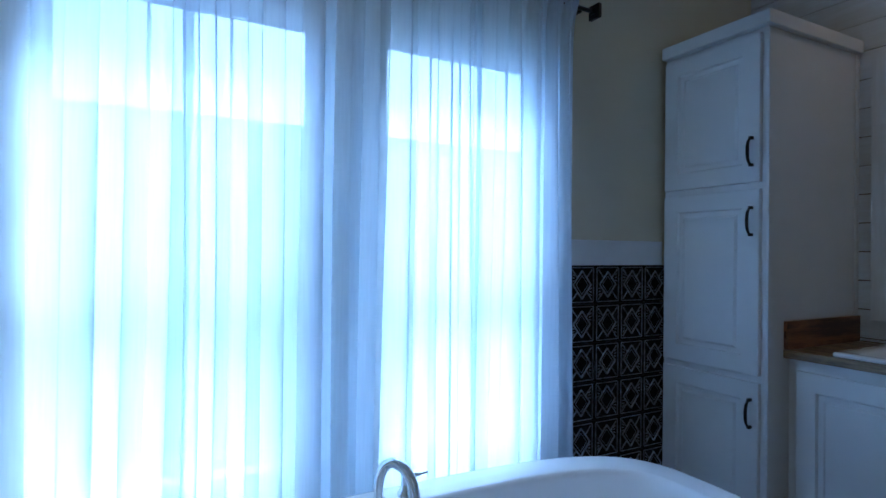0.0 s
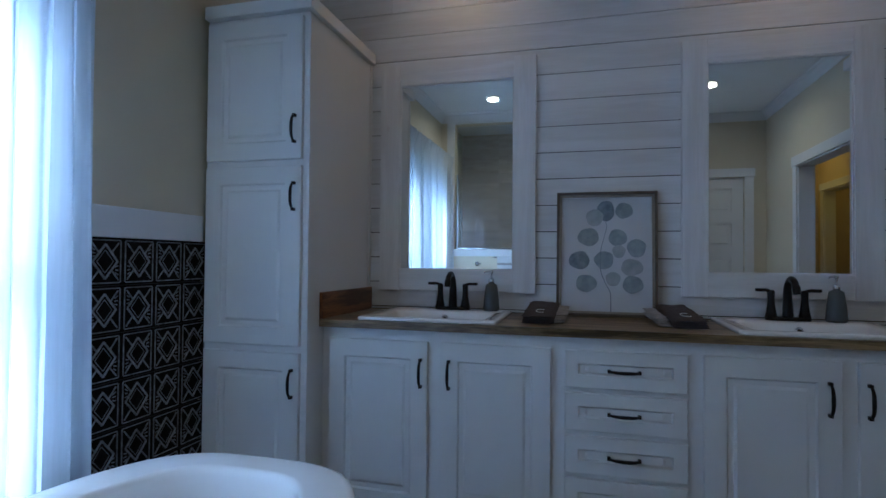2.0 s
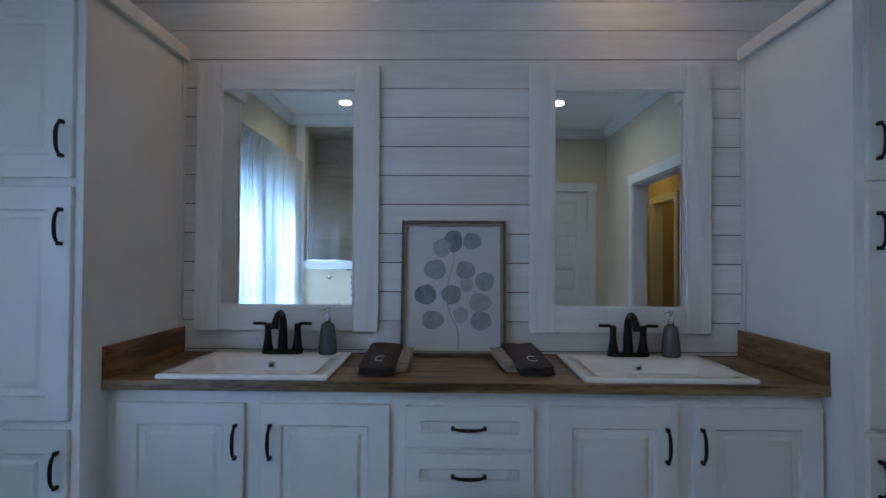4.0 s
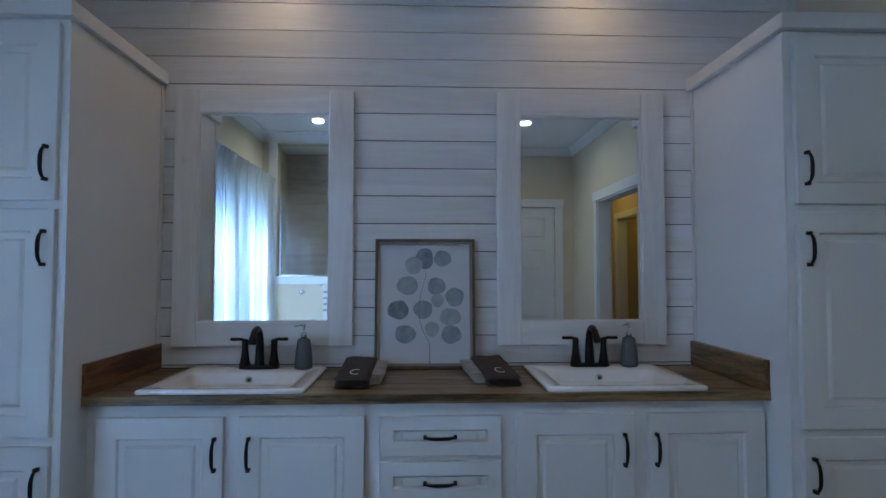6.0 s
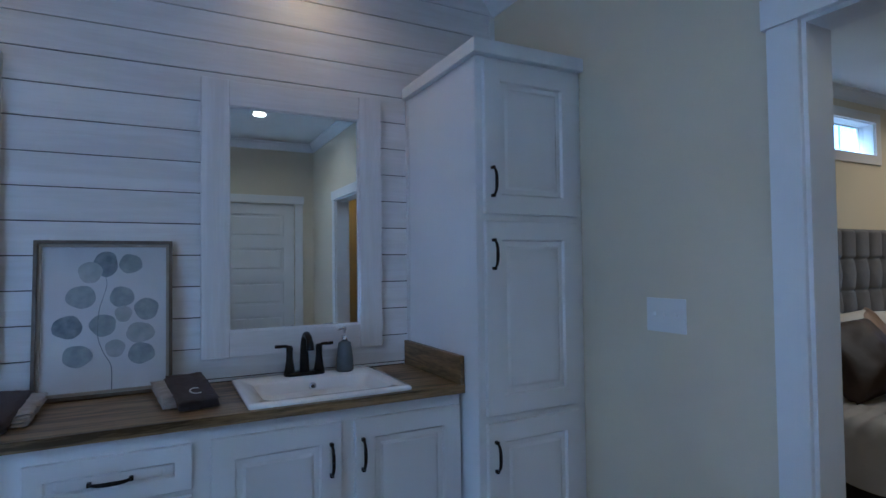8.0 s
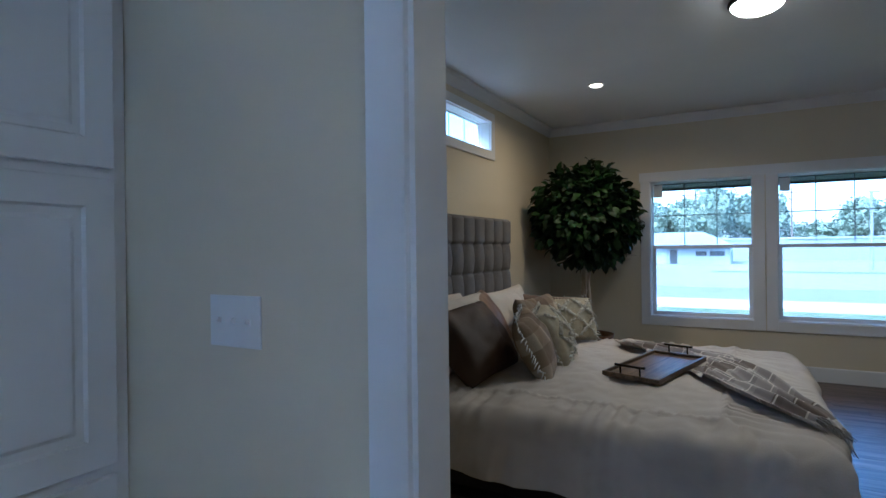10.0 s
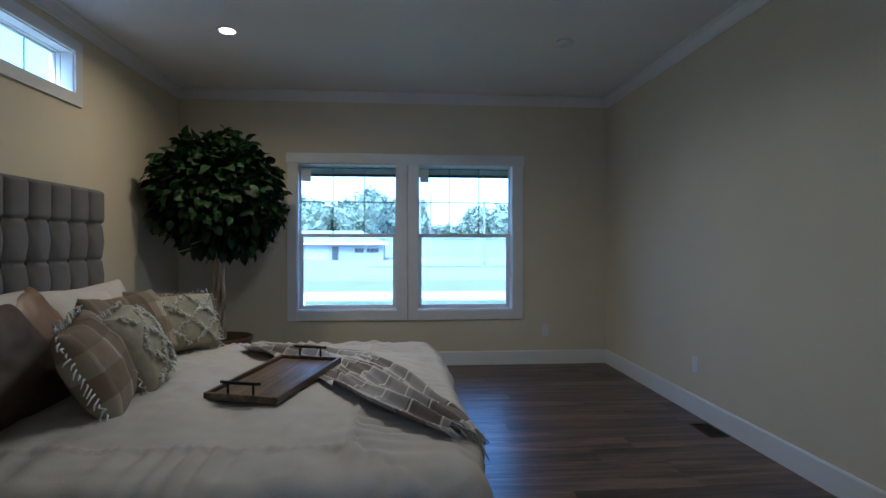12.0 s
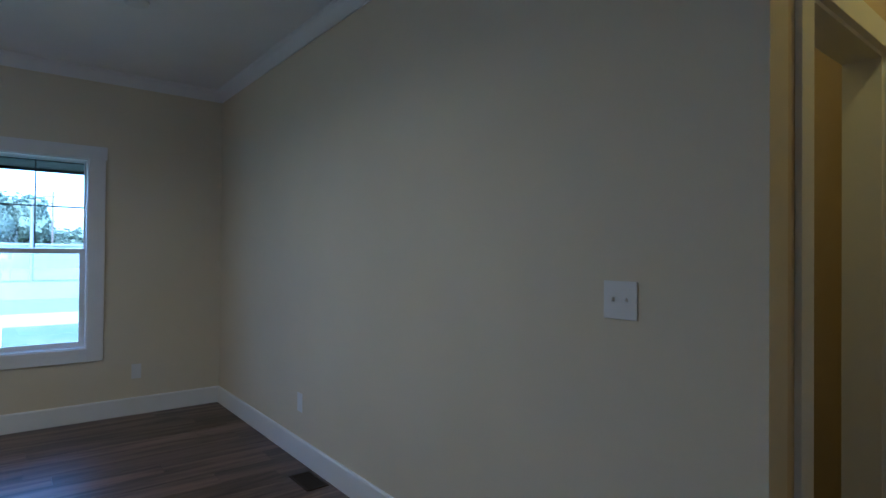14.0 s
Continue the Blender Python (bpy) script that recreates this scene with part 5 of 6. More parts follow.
# ---- cushions ----
def cushion(name, loc, rx, ry, rz, w, h, t, material, label, group="", fringe=None, tufts=None, soft=0.35, seed=0, cat="pillow"):
    """A cushion w wide (local x), h high (local z) and t thick (local y), origin at its lower edge."""
    ob = thing(name, (0, 0, 0), label, cat, group)
    n = 26
    rr = random.Random(seed)
    ox, oz = rr.uniform(0, 9), rr.uniform(0, 9)
    verts, faces, uvs = [], [], []
    idx = {}

    def pt(i, k, s):
        a, b = -1 + 2 * i / n, -1 + 2 * k / n
        px = a * (1 - 0.06 * (1 - b * b) * 0 - 0.07 * (1 - abs(b)) * (a * a) ** 3)
        pz = b * (1 - 0.07 * (1 - abs(a)) * (b * b) ** 3)
        th = max(0.0, (1 - a * a) * (1 - b * b)) ** soft
        th *= 1 + 0.16 * noise.noise(Vector((a * 1.6 + ox, b * 1.6 + oz, s)))
        y = s * t / 2 * th
        y += 0.006 * noise.noise(Vector((a * 5 + ox, b * 5 + oz, 3))) * min(1, th * 2)
        if tufts:
            q = abs(math.sin((a + b) * 3.1)) * abs(math.sin((a - b) * 3.1))
            y += s * 0.020 * max(0, 1 - q * 6) * th
        return (px * w / 2, y, h / 2 + pz * h / 2)
    for s in (1, -1):
        for k in range(n + 1):
            for i in range(n + 1):
                if s == -1 and (i in (0, n) or k in (0, n)):
                    idx[(s, i, k)] = idx[(1, i, k)]
                    continue
                idx[(s, i, k)] = len(verts)
                verts.append(pt(i, k, s))
                uvs.append((i / n, k / n))
    for s in (1, -1):
        for k in range(n):
            for i in range(n):
                f = (idx[(s, i, k)], idx[(s, i + 1, k)], idx[(s, i + 1, k + 1)], idx[(s, i, k + 1)])
                faces.append(f if s == -1 else f[::-1])
    me = bpy.data.meshes.new("cover")
    me.from_pydata(verts, [], faces)
    me.polygons.foreach_set("use_smooth", [True] * len(me.polygons))
    me.materials.append(material)
    lay = me.uv_layers.new(name="uv")
    for lp in me.loops:
        lay.data[lp.index].uv = uvs[lp.vertex_index]
    part("cover", me, None, ob)
    if fringe:
        bm = bmesh.new()
        cnt = 36
        for e in range(4):
            for q in range(cnt // 2):
                s = -0.96 + 1.92 * q / (cnt // 2 - 1)
                if e in (0, 1) and fringe == "ends" or fringe == "all":
                    if e < 2:
                        base = Vector(((-1 if e == 0 else 1) * w / 2 * 0.965, 0, h / 2 + s * h / 2))
                        d = Vector((-1 if e == 0 else 1, 0, 0))
                    else:
                        base = Vector((s * w / 2, 0, h / 2 + (-1 if e == 2 else 1) * h / 2 * 0.965))
                        d = Vector((0, 0, -1 if e == 2 else 1))
                    ln = rr.uniform(0.030, 0.055)
                    a = base + Vector((0, rr.uniform(-.004, .004), 0))
                    b = base + d * ln * 0.6 + Vector((rr.uniform(-.006, .006), rr.uniform(-.012, .012), rr.uniform(-.006, .006)))
                    c = base + d * ln * 0.85 + Vector((rr.uniform(-.012, .012), rr.uniform(-.024, .024), rr.uniform(-.026, -.006)))
                    tube(bm, [a, b, c], [0.0035, 0.0042, 0.0022], 5)
        part("fringe", bm, M_TUFT if tufts else M_THREAD, ob, "short yarn fringe", True, kind="stuff")
    if tufts:
        bm = bmesh.new()
        for q in range(1000):
            t_ = rr.uniform(-0.85, 0.85)
            ln = rr.choice((-0.92, 0.0, 0.92)) + rr.uniform(-0.035, 0.035)
            a, b = (t_, ln - t_) if rr.random() < 0.5 else (t_, t_ - ln)
            if abs(b) > 0.88:
                continue
            sgn = 1 if rr.random() < 0.5 else -1
            th = max(0.0, (1 - a * a) * (1 - b * b)) ** soft
            p = Vector((a * w / 2 * 0.96, sgn * (t / 2 * th + 0.004), h / 2 + b * h / 2 * 0.96))
            tube(bm, [p, p + Vector((rr.uniform(-.01, .01), sgn * 0.012, rr.uniform(-.01, .01))), p + Vector((rr.uniform(-.02, .02), sgn * 0.016, rr.uniform(-.024, .0)))], [0.0055, 0.0048, 0.002], 4)
        part("tufting", bm, M_TUFT, ob, "shaggy cream tufts in a lattice", True, kind="stuff")
    at_bed = Vector((0.799 + (loc[0] - 0.78) * 1.048 if loc[0] < 2.25 else loc[0] - 0.03, -1.347 + (loc[1] + 1.277) * 1.048, 0.0))
    at_bed.z = on_bed(at_bed.x, at_bed.y)[0].z + loc[2] - BTOP
    ob.matrix_world = Matrix.Translation(at_bed) @ Matrix.Rotation(radians(rz), 4, "Z") @ Matrix.Rotation(radians(ry), 4, "Y") @ Matrix.Rotation(radians(rx), 4, "X")
    return ob


ZB = BTOP + 0.002
SH = "pillows at the headboard"
cushion("pillow", (2.545, -3.68, ZB - 0.02), 18, -2, 90, 0.86, 0.43, 0.18, M_SHAM, "ivory pillow sham leaning on the grey headboard", SH, seed=1)
cushion("pillow", (2.30, -3.62, ZB - 0.02), 26, 2, 86, 0.82, 0.45, 0.18, M_SHAM, "ivory pillow sham with pleated edge leaning on another", SH, seed=2)
cushion("pillow", (2.53, -4.80, ZB), 20, 2, 90, 0.88, 0.41, 0.18, M_SHAM, "ivory pillow sham leaning on the far half of headboard", SH, seed=3)
cushion("pillow", (2.30, -4.40, ZB), 32, -4, 92, 0.74, 0.42, 0.18, M_SHAM, "ivory pillow sham behind the small cushions", SH, seed=4)
CU = "cushions on the bed"
cushion("cushion", (1.98, -3.44, ZB - 0.015), 34, 4, 84, 0.52, 0.46, 0.27, M_BROWN, "large dark brown satin cushion leaning on ivory pillows", CU, seed=5)
cushion("cushion", (2.16, -3.95, ZB), 30, 10, 96, 0.46, 0.42, 0.18, M_TAN, "tan satin cushion behind the large dark brown one", CU, seed=15)
cushion("cushion", (2.22, -5.06, ZB), 18, -4, 24, 0.54, 0.37, 0.20, M_TAUPE, "large taupe brown cushion at the far side of bed", CU, seed=6)
cushion("cushion", (1.73, -3.60, ZB - 0.015), 26, 8, 106, 0.37, 0.38, 0.19, M_PLAIDP, "brown plaid cushion with white fringe before the satin one", CU, fringe="all", seed=7)
cushion("cushion", (1.88, -3.98, ZB), 26, -8, 98, 0.38, 0.38, 0.16, M_PLAIDP, "dark plaid cushion tucked behind the tufted one", CU, seed=17)
cushion("cushion", (1.71, -3.84, ZB - 0.005), 28, 4, 104, 0.36, 0.36, 0.20, M_OATMEAL, "oatmeal cushion with tufted edge beside the plaid one", CU, tufts=True, fringe="all", seed=8)
cushion("cushion", (1.97, -4.38, ZB), 26, 4, 74, 0.42, 0.37, 0.18, M_PLAIDP, "tan and brown plaid cushion in the middle of the bed", CU, seed=9)
cushion("cushion", (1.88, -4.62, ZB), 24, 0, 46, 0.40, 0.345, 0.19, M_OATMEAL, "oatmeal cushion with shaggy cream lattice tufting", CU, tufts=True, fringe="all", seed=10)


# ---- throw and tray ----
throw = thing("throw_blanket", (0.8, -3.9, BTOP), "plaid grey and tan throw spread across the foot of the bed", "blanket")
THA, THB = Vector((1.574, -4.90)), Vector((0.480, -3.53))


def throw_pt(u, v):
    ax = THB - THA
    L = ax.length
    d = ax / L
    nrm = Vector((-d.y, d.x))
    s = u * L
    wid = 0.09 + 0.15 * math.sin(math.pi * min(1.0, 0.05 + u * 0.85)) ** 0.8
    off = (v - 0.5) * 2 * wid + 0.05 * math.sin(u * 5)
    # folds run along the throw
    p2 = THA + d * s + nrm * off * (0.82 + 0.06 * math.sin(u * 9 + v * 4))
    lift = 0.014 + 0.014 * (1 + math.sin(v * 19 + 2.4 * u + 1.5 * math.sin(u * 4))) + 0.010 * math.sin(v * 41 + 9 * u) + 0.020 * noise.noise(Vector((u * 5, v * 3, 2)))
    if abs(p2.x - 1.254) < 0.25 and abs(p2.y + 4.018) < 0.40:
        lift = min(lift, 0.016)
    p, n, hang = on_bed(p2.x, p2.y, lift)
    return p + n * 0.004 * noise.noise(Vector((u * 16, v * 9, 7)))


tc_ = cloth("cloth", throw_pt, 120, 70, M_PLAIDT, throw, "woven plaid cloth with raised cream lines")
bm = bmesh.new()
rr = random.Random(77)
for q in range(60):
    v = q / 59
    a = throw_pt(1.0, v)
    b = throw_pt(0.985, v)
    d = (a - b).normalized()
    tube(bm, [a, a + d * 0.03 + Vector((rr.uniform(-.01, .01), rr.uniform(-.01, .01), -0.004)), a + d * 0.06 + Vector((rr.uniform(-.015, .015), rr.uniform(-.015, .015), -0.012))], [0.003, 0.0028, 0.0012], 5)
part("fringe", bm, M_LIGHTTERRY, throw, "grey yarn fringe", True, kind="stuff")

tray = thing("serving_tray", (0, 0, 0), "brown wooden serving tray with two black handles on the duvet", "tray")
tl, tw_ = 0.600, 0.322
part("bottom", B(-tw_ / 2 + 0.016, -tl / 2 + 0.016, 0.002, tw_ / 2 - 0.016, tl / 2 - 0.016, 0.012), M_TRAY, tray)
for a in ((-tw_ / 2, -tl / 2, -tw_ / 2 + 0.0155, tl / 2), (tw_ / 2 - 0.0155, -tl / 2, tw_ / 2, tl / 2)):
    part("side", B(a[0], a[1], 0.0, a[2], a[3], 0.028, 0.003), M_TRAY, tray)
for s in (-1, 1):
    e0, e1 = sorted((s * tl / 2, s * (tl / 2 - 0.0155)))
    part("end", B(-tw_ / 2 + 0.016, e0, 0.0, tw_ / 2 - 0.016, e1, 0.028, 0.003), M_TRAY, tray)
    bm = bmesh.new()
    yy = s * (tl / 2 - 0.008)
    for xx in (-0.055, 0.055):
        tube(bm, [(xx, yy, 0.0285), (xx, yy, 0.070)], 0.005, 8)
    tube(bm, [(-0.085, yy, 0.074), (-0.07, yy, 0.072), (0.07, yy, 0.072), (0.085, yy, 0.074)], 0.0068, 10)
    part("handle", bm, M_BLACK, tray, "black bar handle", True)
tray.matrix_world = pose(1.254, -4.018, BTOP + 0.079, -3.3, 0, -17.6)

# ---- ficus tree ----
TRX, TRY = 2.275, -6.42
tree = thing("ficus_tree", (TRX, TRY, 0), "artificial ficus with dense round leafy crown and twisted pale trunks", "tree")
pot = thing("basket", (TRX, TRY, 0), "round brown woven basket holding the ficus", "basket")
bm = bmesh.new()
lathe(bm, [(0.175, 0.0), (0.195, 0.02), (0.235, 0.20), (0.255, 0.36), (0.275, 0.405), (0.275, 0.420), (0.255, 0.420), (0.240, 0.390), (0.22, 0.34)], (TRX, TRY, 0), 36)
part("body", bm, M_BASKET, pot, smooth=True)
for k in range(14):
    z = 0.02 + k * 0.026
    r = 0.196 + 0.060 * min(1, z / 0.36)
    bm = bmesh.new()
    tube(bm, [(TRX + r * math.cos(a), TRY + r * math.sin(a), z + 0.003 * math.sin(a * 18 + k * math.pi)) for a in [2 * math.pi * j / 48 for j in range(49)]], 0.009, 6)
    part("coil", bm, M_BASKET, pot)
rr = random.Random(21)
bm = bmesh.new()
for k in range(5):
    a0 = 2 * math.pi * k / 5
    pts = []
    for j in range(15):
        z = 0.33 + 0.90 * j / 14
        a = a0 + 2.6 * j / 14 + 0.25 * math.sin(j + k)
        r = 0.034 + 0.009 * math.sin(j * 0.9 + k * 2)
        pts.append((TRX + r * math.cos(a), TRY + r * math.sin(a), z))
    tube(bm, smooth_pts(pts, 2), 0.017 + 0.004 * (k % 2), 8)
part("trunk", bm, M_BARK, tree, "twisted pale brown stems", True)
bm = bmesh.new()
for k in range(26):
    a, e = rr.uniform(0, 2 * math.pi), rr.uniform(-0.3, 1.3)
    L = rr.uniform(0.35, 0.52)
    d = Vector((math.cos(a) * math.cos(e), math.sin(a) * math.cos(e), math.sin(e)))
    s = Vector((TRX, TRY, 1.18 + rr.uniform(0, 0.12)))
    tube(bm, [s, s + d * L * 0.5 + Vector((0, 0, 0.05)), s + d * L + Vector((0, 0, 0.06))], [0.010, 0.007, 0.003], 6)
part("limbs", bm, M_BARK, tree)
part("moss", cone(bmesh.new(), (TRX, TRY, 0.365), 0.226, 0.14, 0.035), M_MOSS, pot, "brown moss filling")


def leaf_bm(bm, m=None):
    m = m or Matrix()
    L, W = 0.092, 0.030
    prof = [(0.0, 0.0, 0.0), (0.25, 0.85, 0.006), (0.5, 1.0, 0.004), (0.78, 0.62, -0.004), (1.0, 0.0, -0.016)]
    rows_ = []
    for t_, w_, z_ in prof:
        if w_ == 0:
            rows_.append([bm.verts.new(m @ Vector((t_ * L, 0, z_)))])
        else:
            rows_.append([bm.verts.new(m @ Vector((t_ * L, sx * w_ * W, z_ + abs(sx) * 0.007))) for sx in (-1, 0, 1)])
    a, b, c, d, e = rows_
    for i in (0, 1):
        bm.faces.new((a[0], b[i], b[i + 1]))
        bm.faces.new((b[i], c[i], c[i + 1], b[i + 1]))
        bm.faces.new((c[i], d[i], d[i + 1], c[i + 1]))
        bm.faces.new((d[i], e[0], d[i + 1]))


leaf_me = []
lb = bmesh.new()
leaf_bm(lb)
leaf_mesh = to_mesh("leaf", lb, True, [M_LEAF], True)
places = []
cz = 1.635
while len(places) < 2600:
    d = Vector((rr.gauss(0, 1), rr.gauss(0, 1), rr.gauss(0, 1))).normalized()
    lump = 0.98 + 0.20 * noise.noise(d * 2.3) + 0.17 * noise.noise(d * 6)
    rad = (0.25 + 0.26 * rr.random() ** 0.45) * lump
    p = Vector((TRX + d.x * rad, TRY + d.y * rad, cz + d.z * rad * 0.97))
    if d.z < -0.25 and rr.random() < 0.25:
        p.z -= rr.uniform(0, 0.10)
    if p.y < YS + 0.10 or p.x > XE - 0.06 or p.z < 1.06:
        continue
    out = (d + Vector((rr.gauss(0, .55), rr.gauss(0, .55), rr.gauss(0, .55) - 0.45))).normalized()
    q = out.to_track_quat("X", "Z").to_matrix().to_4x4() @ Matrix.Rotation(rr.uniform(-1.0, 1.0), 4, "X")
    s = rr.uniform(0.85, 1.35)
    places.append((p, q, s, rad + 0.35 * (p.y - TRY) * 1.0 - 0.1 * (p.x - TRX)))
places.sort(key=lambda a: -a[3])
crown = part("crown", bmesh.new(), M_LEAF, tree, "dense dark green glossy leaves")
bm = bmesh.new()
for p, q, s, _ in places[300:]:
    leaf_bm(bm, Matrix.Translation(p) @ q @ Matrix.Diagonal((s, s, s, 1)))
part("leaf_mass", bm, M_LEAF, crown, "dense dark green leaves", True, "stuff", True)
o = origin_of(crown)
for p, q, s, _ in places[:300]:
    lf = new("leaf", leaf_mesh)
    lf.parent = crown
    lf.matrix_local = Matrix.Translation(p - o) @ q @ Matrix.Diagonal((s, s, s, 1))

# ---- closet shelf and latch ----
cs = thing("closet_shelf", (-2.3, -4.2, 1.7), "pale shelf with rod in the warmly lit closet", "shelf")
part("shelf_board", B(XA + 0.001, -4.499, 1.70, XW - 0.117, -4.15, 1.72), M_TRIM, cs)
bm = bmesh.new()
tube(bm, [(XA + 0.002, -4.25, 1.62), (XW - 0.117, -4.25, 1.62)], 0.014, 10)
part("rod", bm, M_CHROME, cs, smooth=True)
lat = thing("strike_plate", (-1.656, YR - 0.04, 1.06), "dark metal latch plate on the closet jamb", "latch")
part("plate", B(-1.6585, YR - 0.060, 1.03, -1.6555, YR - 0.025, 1.09, 0.0005), M_BLACK, lat)
part("tongue", B(-1.6605, YR - 0.052, 1.048, -1.6587, YR - 0.033, 1.072, 0.0005), M_BRASS, lat)

# ---- outdoors ----


def gz(y):
    """Height of the ground, which falls a little towards the road."""
    return -0.95 - 0.25 * min(1.0, max(0.0, (-8 - y) / 12))


bm = bmesh.new()
ysl = [300, 12, -8, -12, -16, -20, -60, -600]
vv = [[bm.verts.new((x, y, gz(y))) for x in (-500, -60, 60, 500)] for y in ysl]
for a, b in zip(vv, vv[1:]):
    for i in range(3):
        bm.faces.new((a[i], a[i + 1], b[i + 1], b[i]))
struct("ground", bm, M_GRASS, "short green and tan grass sloping to the road")


def slab(name, x0, x1, y0, y1, h, material, label):
    bm = bmesh.new()
    vs = []
    for z in (-0.1, h):
        vs += [bm.verts.new((x, y, gz(y) + z)) for x, y in ((x0, y0), (x1, y0), (x1, y1), (x0, y1))]
    for f in ((0, 1, 2, 3), (4, 5, 6, 7), (0, 1, 5, 4), (1, 2, 6, 5), (2, 3, 7, 6), (3, 0, 4, 7)):
        bm.faces.new([vs[i] for i in f])
    return struct(name, bm, material, label)


slab("road", -300, 300, -37, -28.5, 0.02, M_ASPHALT, "grey two-lane asphalt road")
slab("pavement", -300, 300, -28.4, -24.9, 0.10, M_KERB, "white concrete pavement along the lawn")
slab("apron", -300, 300, -56.5, -37.1, 0.03, M_CONCRETE, "pale paved strip beyond the road")
slab("forecourt", -300, 300, -99, -60.5, 0.03, M_CONCRETE, "pale paved forecourt before the building")
slab("driveway", 4.0, 300, -60.45, -56.55, 0.035, M_CONCRETE, "pale paved drive onto the forecourt")
ed = thing("eave", (0.7, YS - 0.4, 2.1), "dark green-grey eave above the bedroom windows", "eave")
part("soffit", B(-2.6, YS - 0.62, 1.985, 3.2, YS - 0.152, 2.015), M_EAVE, ed)
part("fascia", B(-2.6, YS - 0.66, 1.962, 3.2, YS - 0.621, 2.20), M_EAVE, ed)

fence = thing("fence", (0, -16, gz(-16)), "low white vinyl rail fence along the lawn", "fence")
for x in [0.226 + 3.0 * k for k in range(-8, 9)]:
    ps = part("post", B(x - 0.065, -16.065, gz(-16) - 0.02, x + 0.065, -15.935, gz(-16) + 0.97), M_FENCE, fence)
    part("post_cap", B(x - 0.08, -16.08, gz(-16) + 0.9702, x + 0.08, -15.92, gz(-16) + 1.015, 0.01), M_FENCE, ps)
    for z in (0.36,):
        part("rail", B(x + 0.066, -16.02, gz(-16) + z, x + 2.934, -15.98, gz(-16) + z + 0.14), M_FENCE, fence)

YBLD = -80.0
gb = gz(YBLD)
bld = thing("garage_building", (5, YBLD - 6, gb), "long low white building with garage doors and pale roof", "building")
part("wall", B(3.0, YBLD - 12, gb - 0.1, 32, YBLD, gb + 2.40), M_BUILD, bld, "pale metal siding")
bm = bmesh.new()
vs = [bm.verts.new(p) for p in ((2.4, YBLD + 0.8, gb + 2.401), (33, YBLD + 0.8, gb + 2.401), (33, YBLD - 12.8, gb + 2.401), (2.4, YBLD - 12.8, gb + 2.401), (6.5, YBLD - 6, gb + 4.4), (33, YBLD - 6, gb + 4.4))]
for f in ((0, 1, 5, 4), (3, 4, 5, 2), (0, 4, 3), (1, 2, 5), (0, 3, 2, 1)):
    bm.faces.new([vs[i] for i in f])
part("roof", bm, M_ROOFW, bld, "pale low-pitched metal roof")
part("fascia", B(2.4, YBLD + 0.801, gb + 2.28, 33, YBLD + 0.84, gb + 2.55), M_FENCE, bld, "white fascia board")
for k in range(5):
    x = 12.3 + k * 4.1
    d = part("garage_door", B(x - 1.65, YBLD + 0.004, gb, x + 1.65, YBLD + 0.06, gb + 2.2), M_ROOFW, bld)
    for j in range(4):
        part("door_panel", B(x - 1.60, YBLD + 0.0605, gb + 0.05 + j * 0.535, x + 1.60, YBLD + 0.09, gb + 0.56 + j * 0.535), M_FENCEDIM, d)
    for j in range(3):
        part("door_light", B(x - 0.95 + j * 0.8, YBLD + 0.0905, gb + 1.28, x - 0.62 + j * 0.8, YBLD + 0.10, gb + 1.38), M_WINDK, d)
for x, w, h, zb in ((9.75, 0.9, 1.9, 0.1), (4.5, 1.7, 0.6, 1.15), (6.4, 1.3, 0.6, 1.15)):
    part("window", B(x - w / 2, YBLD + 0.004, gb + zb, x + w / 2, YBLD + 0.08, gb + zb + h), M_WINDK, bld, "small dark window")
b2 = thing("warehouse_building", (-15, -106, gz(-106)), "long low flat-roofed pale warehouse beyond the forecourt", "building")
part("wall", B(-45, -112, gb - 0.1, 6.0, -100, gb + 3.35), M_BUILD, b2, "pale metal siding")
part("roof_edge", B(-45.2, -112.2, gb + 3.351, 6.2, -99.8, gb + 3.6), M_ROOFW, b2, "pale roof edge")
for x in (-4.0, -13.0, -22.0):
    part("wall_seam", B(x - 0.08, -99.995, gb, x + 0.08, -99.95, gb + 3.34), M_CONCRETE, b2)
sg = thing("road_sign", (0.23, -58, gz(-58)), "white board sign on two posts beside the grass strip", "sign")
for x in (-0.05, 0.52):
    part("post", B(x - 0.05, -58.05, gb - 0.05, x + 0.05, -57.95, gb + 1.7), M_METALPOLE, sg)
part("board", B(-0.26, -57.949, gb + 1.70, 0.73, -57.90, gb + 2.62), M_FENCEDIM, sg, "pale board")
for x, z, w, h in ((0.0, 2.2, 0.25, 0.10), (0.0, 2.0, 0.25, 0.08), (0.0, 1.85, 0.25, 0.07), (0.42, 1.80, 0.20, 0.05)):
    part("sign_bar", B(x - w / 2, -57.899, gb + z, x + w / 2, -57.893, gb + z + h), M_WINDK, sg)
rr = random.Random(3)


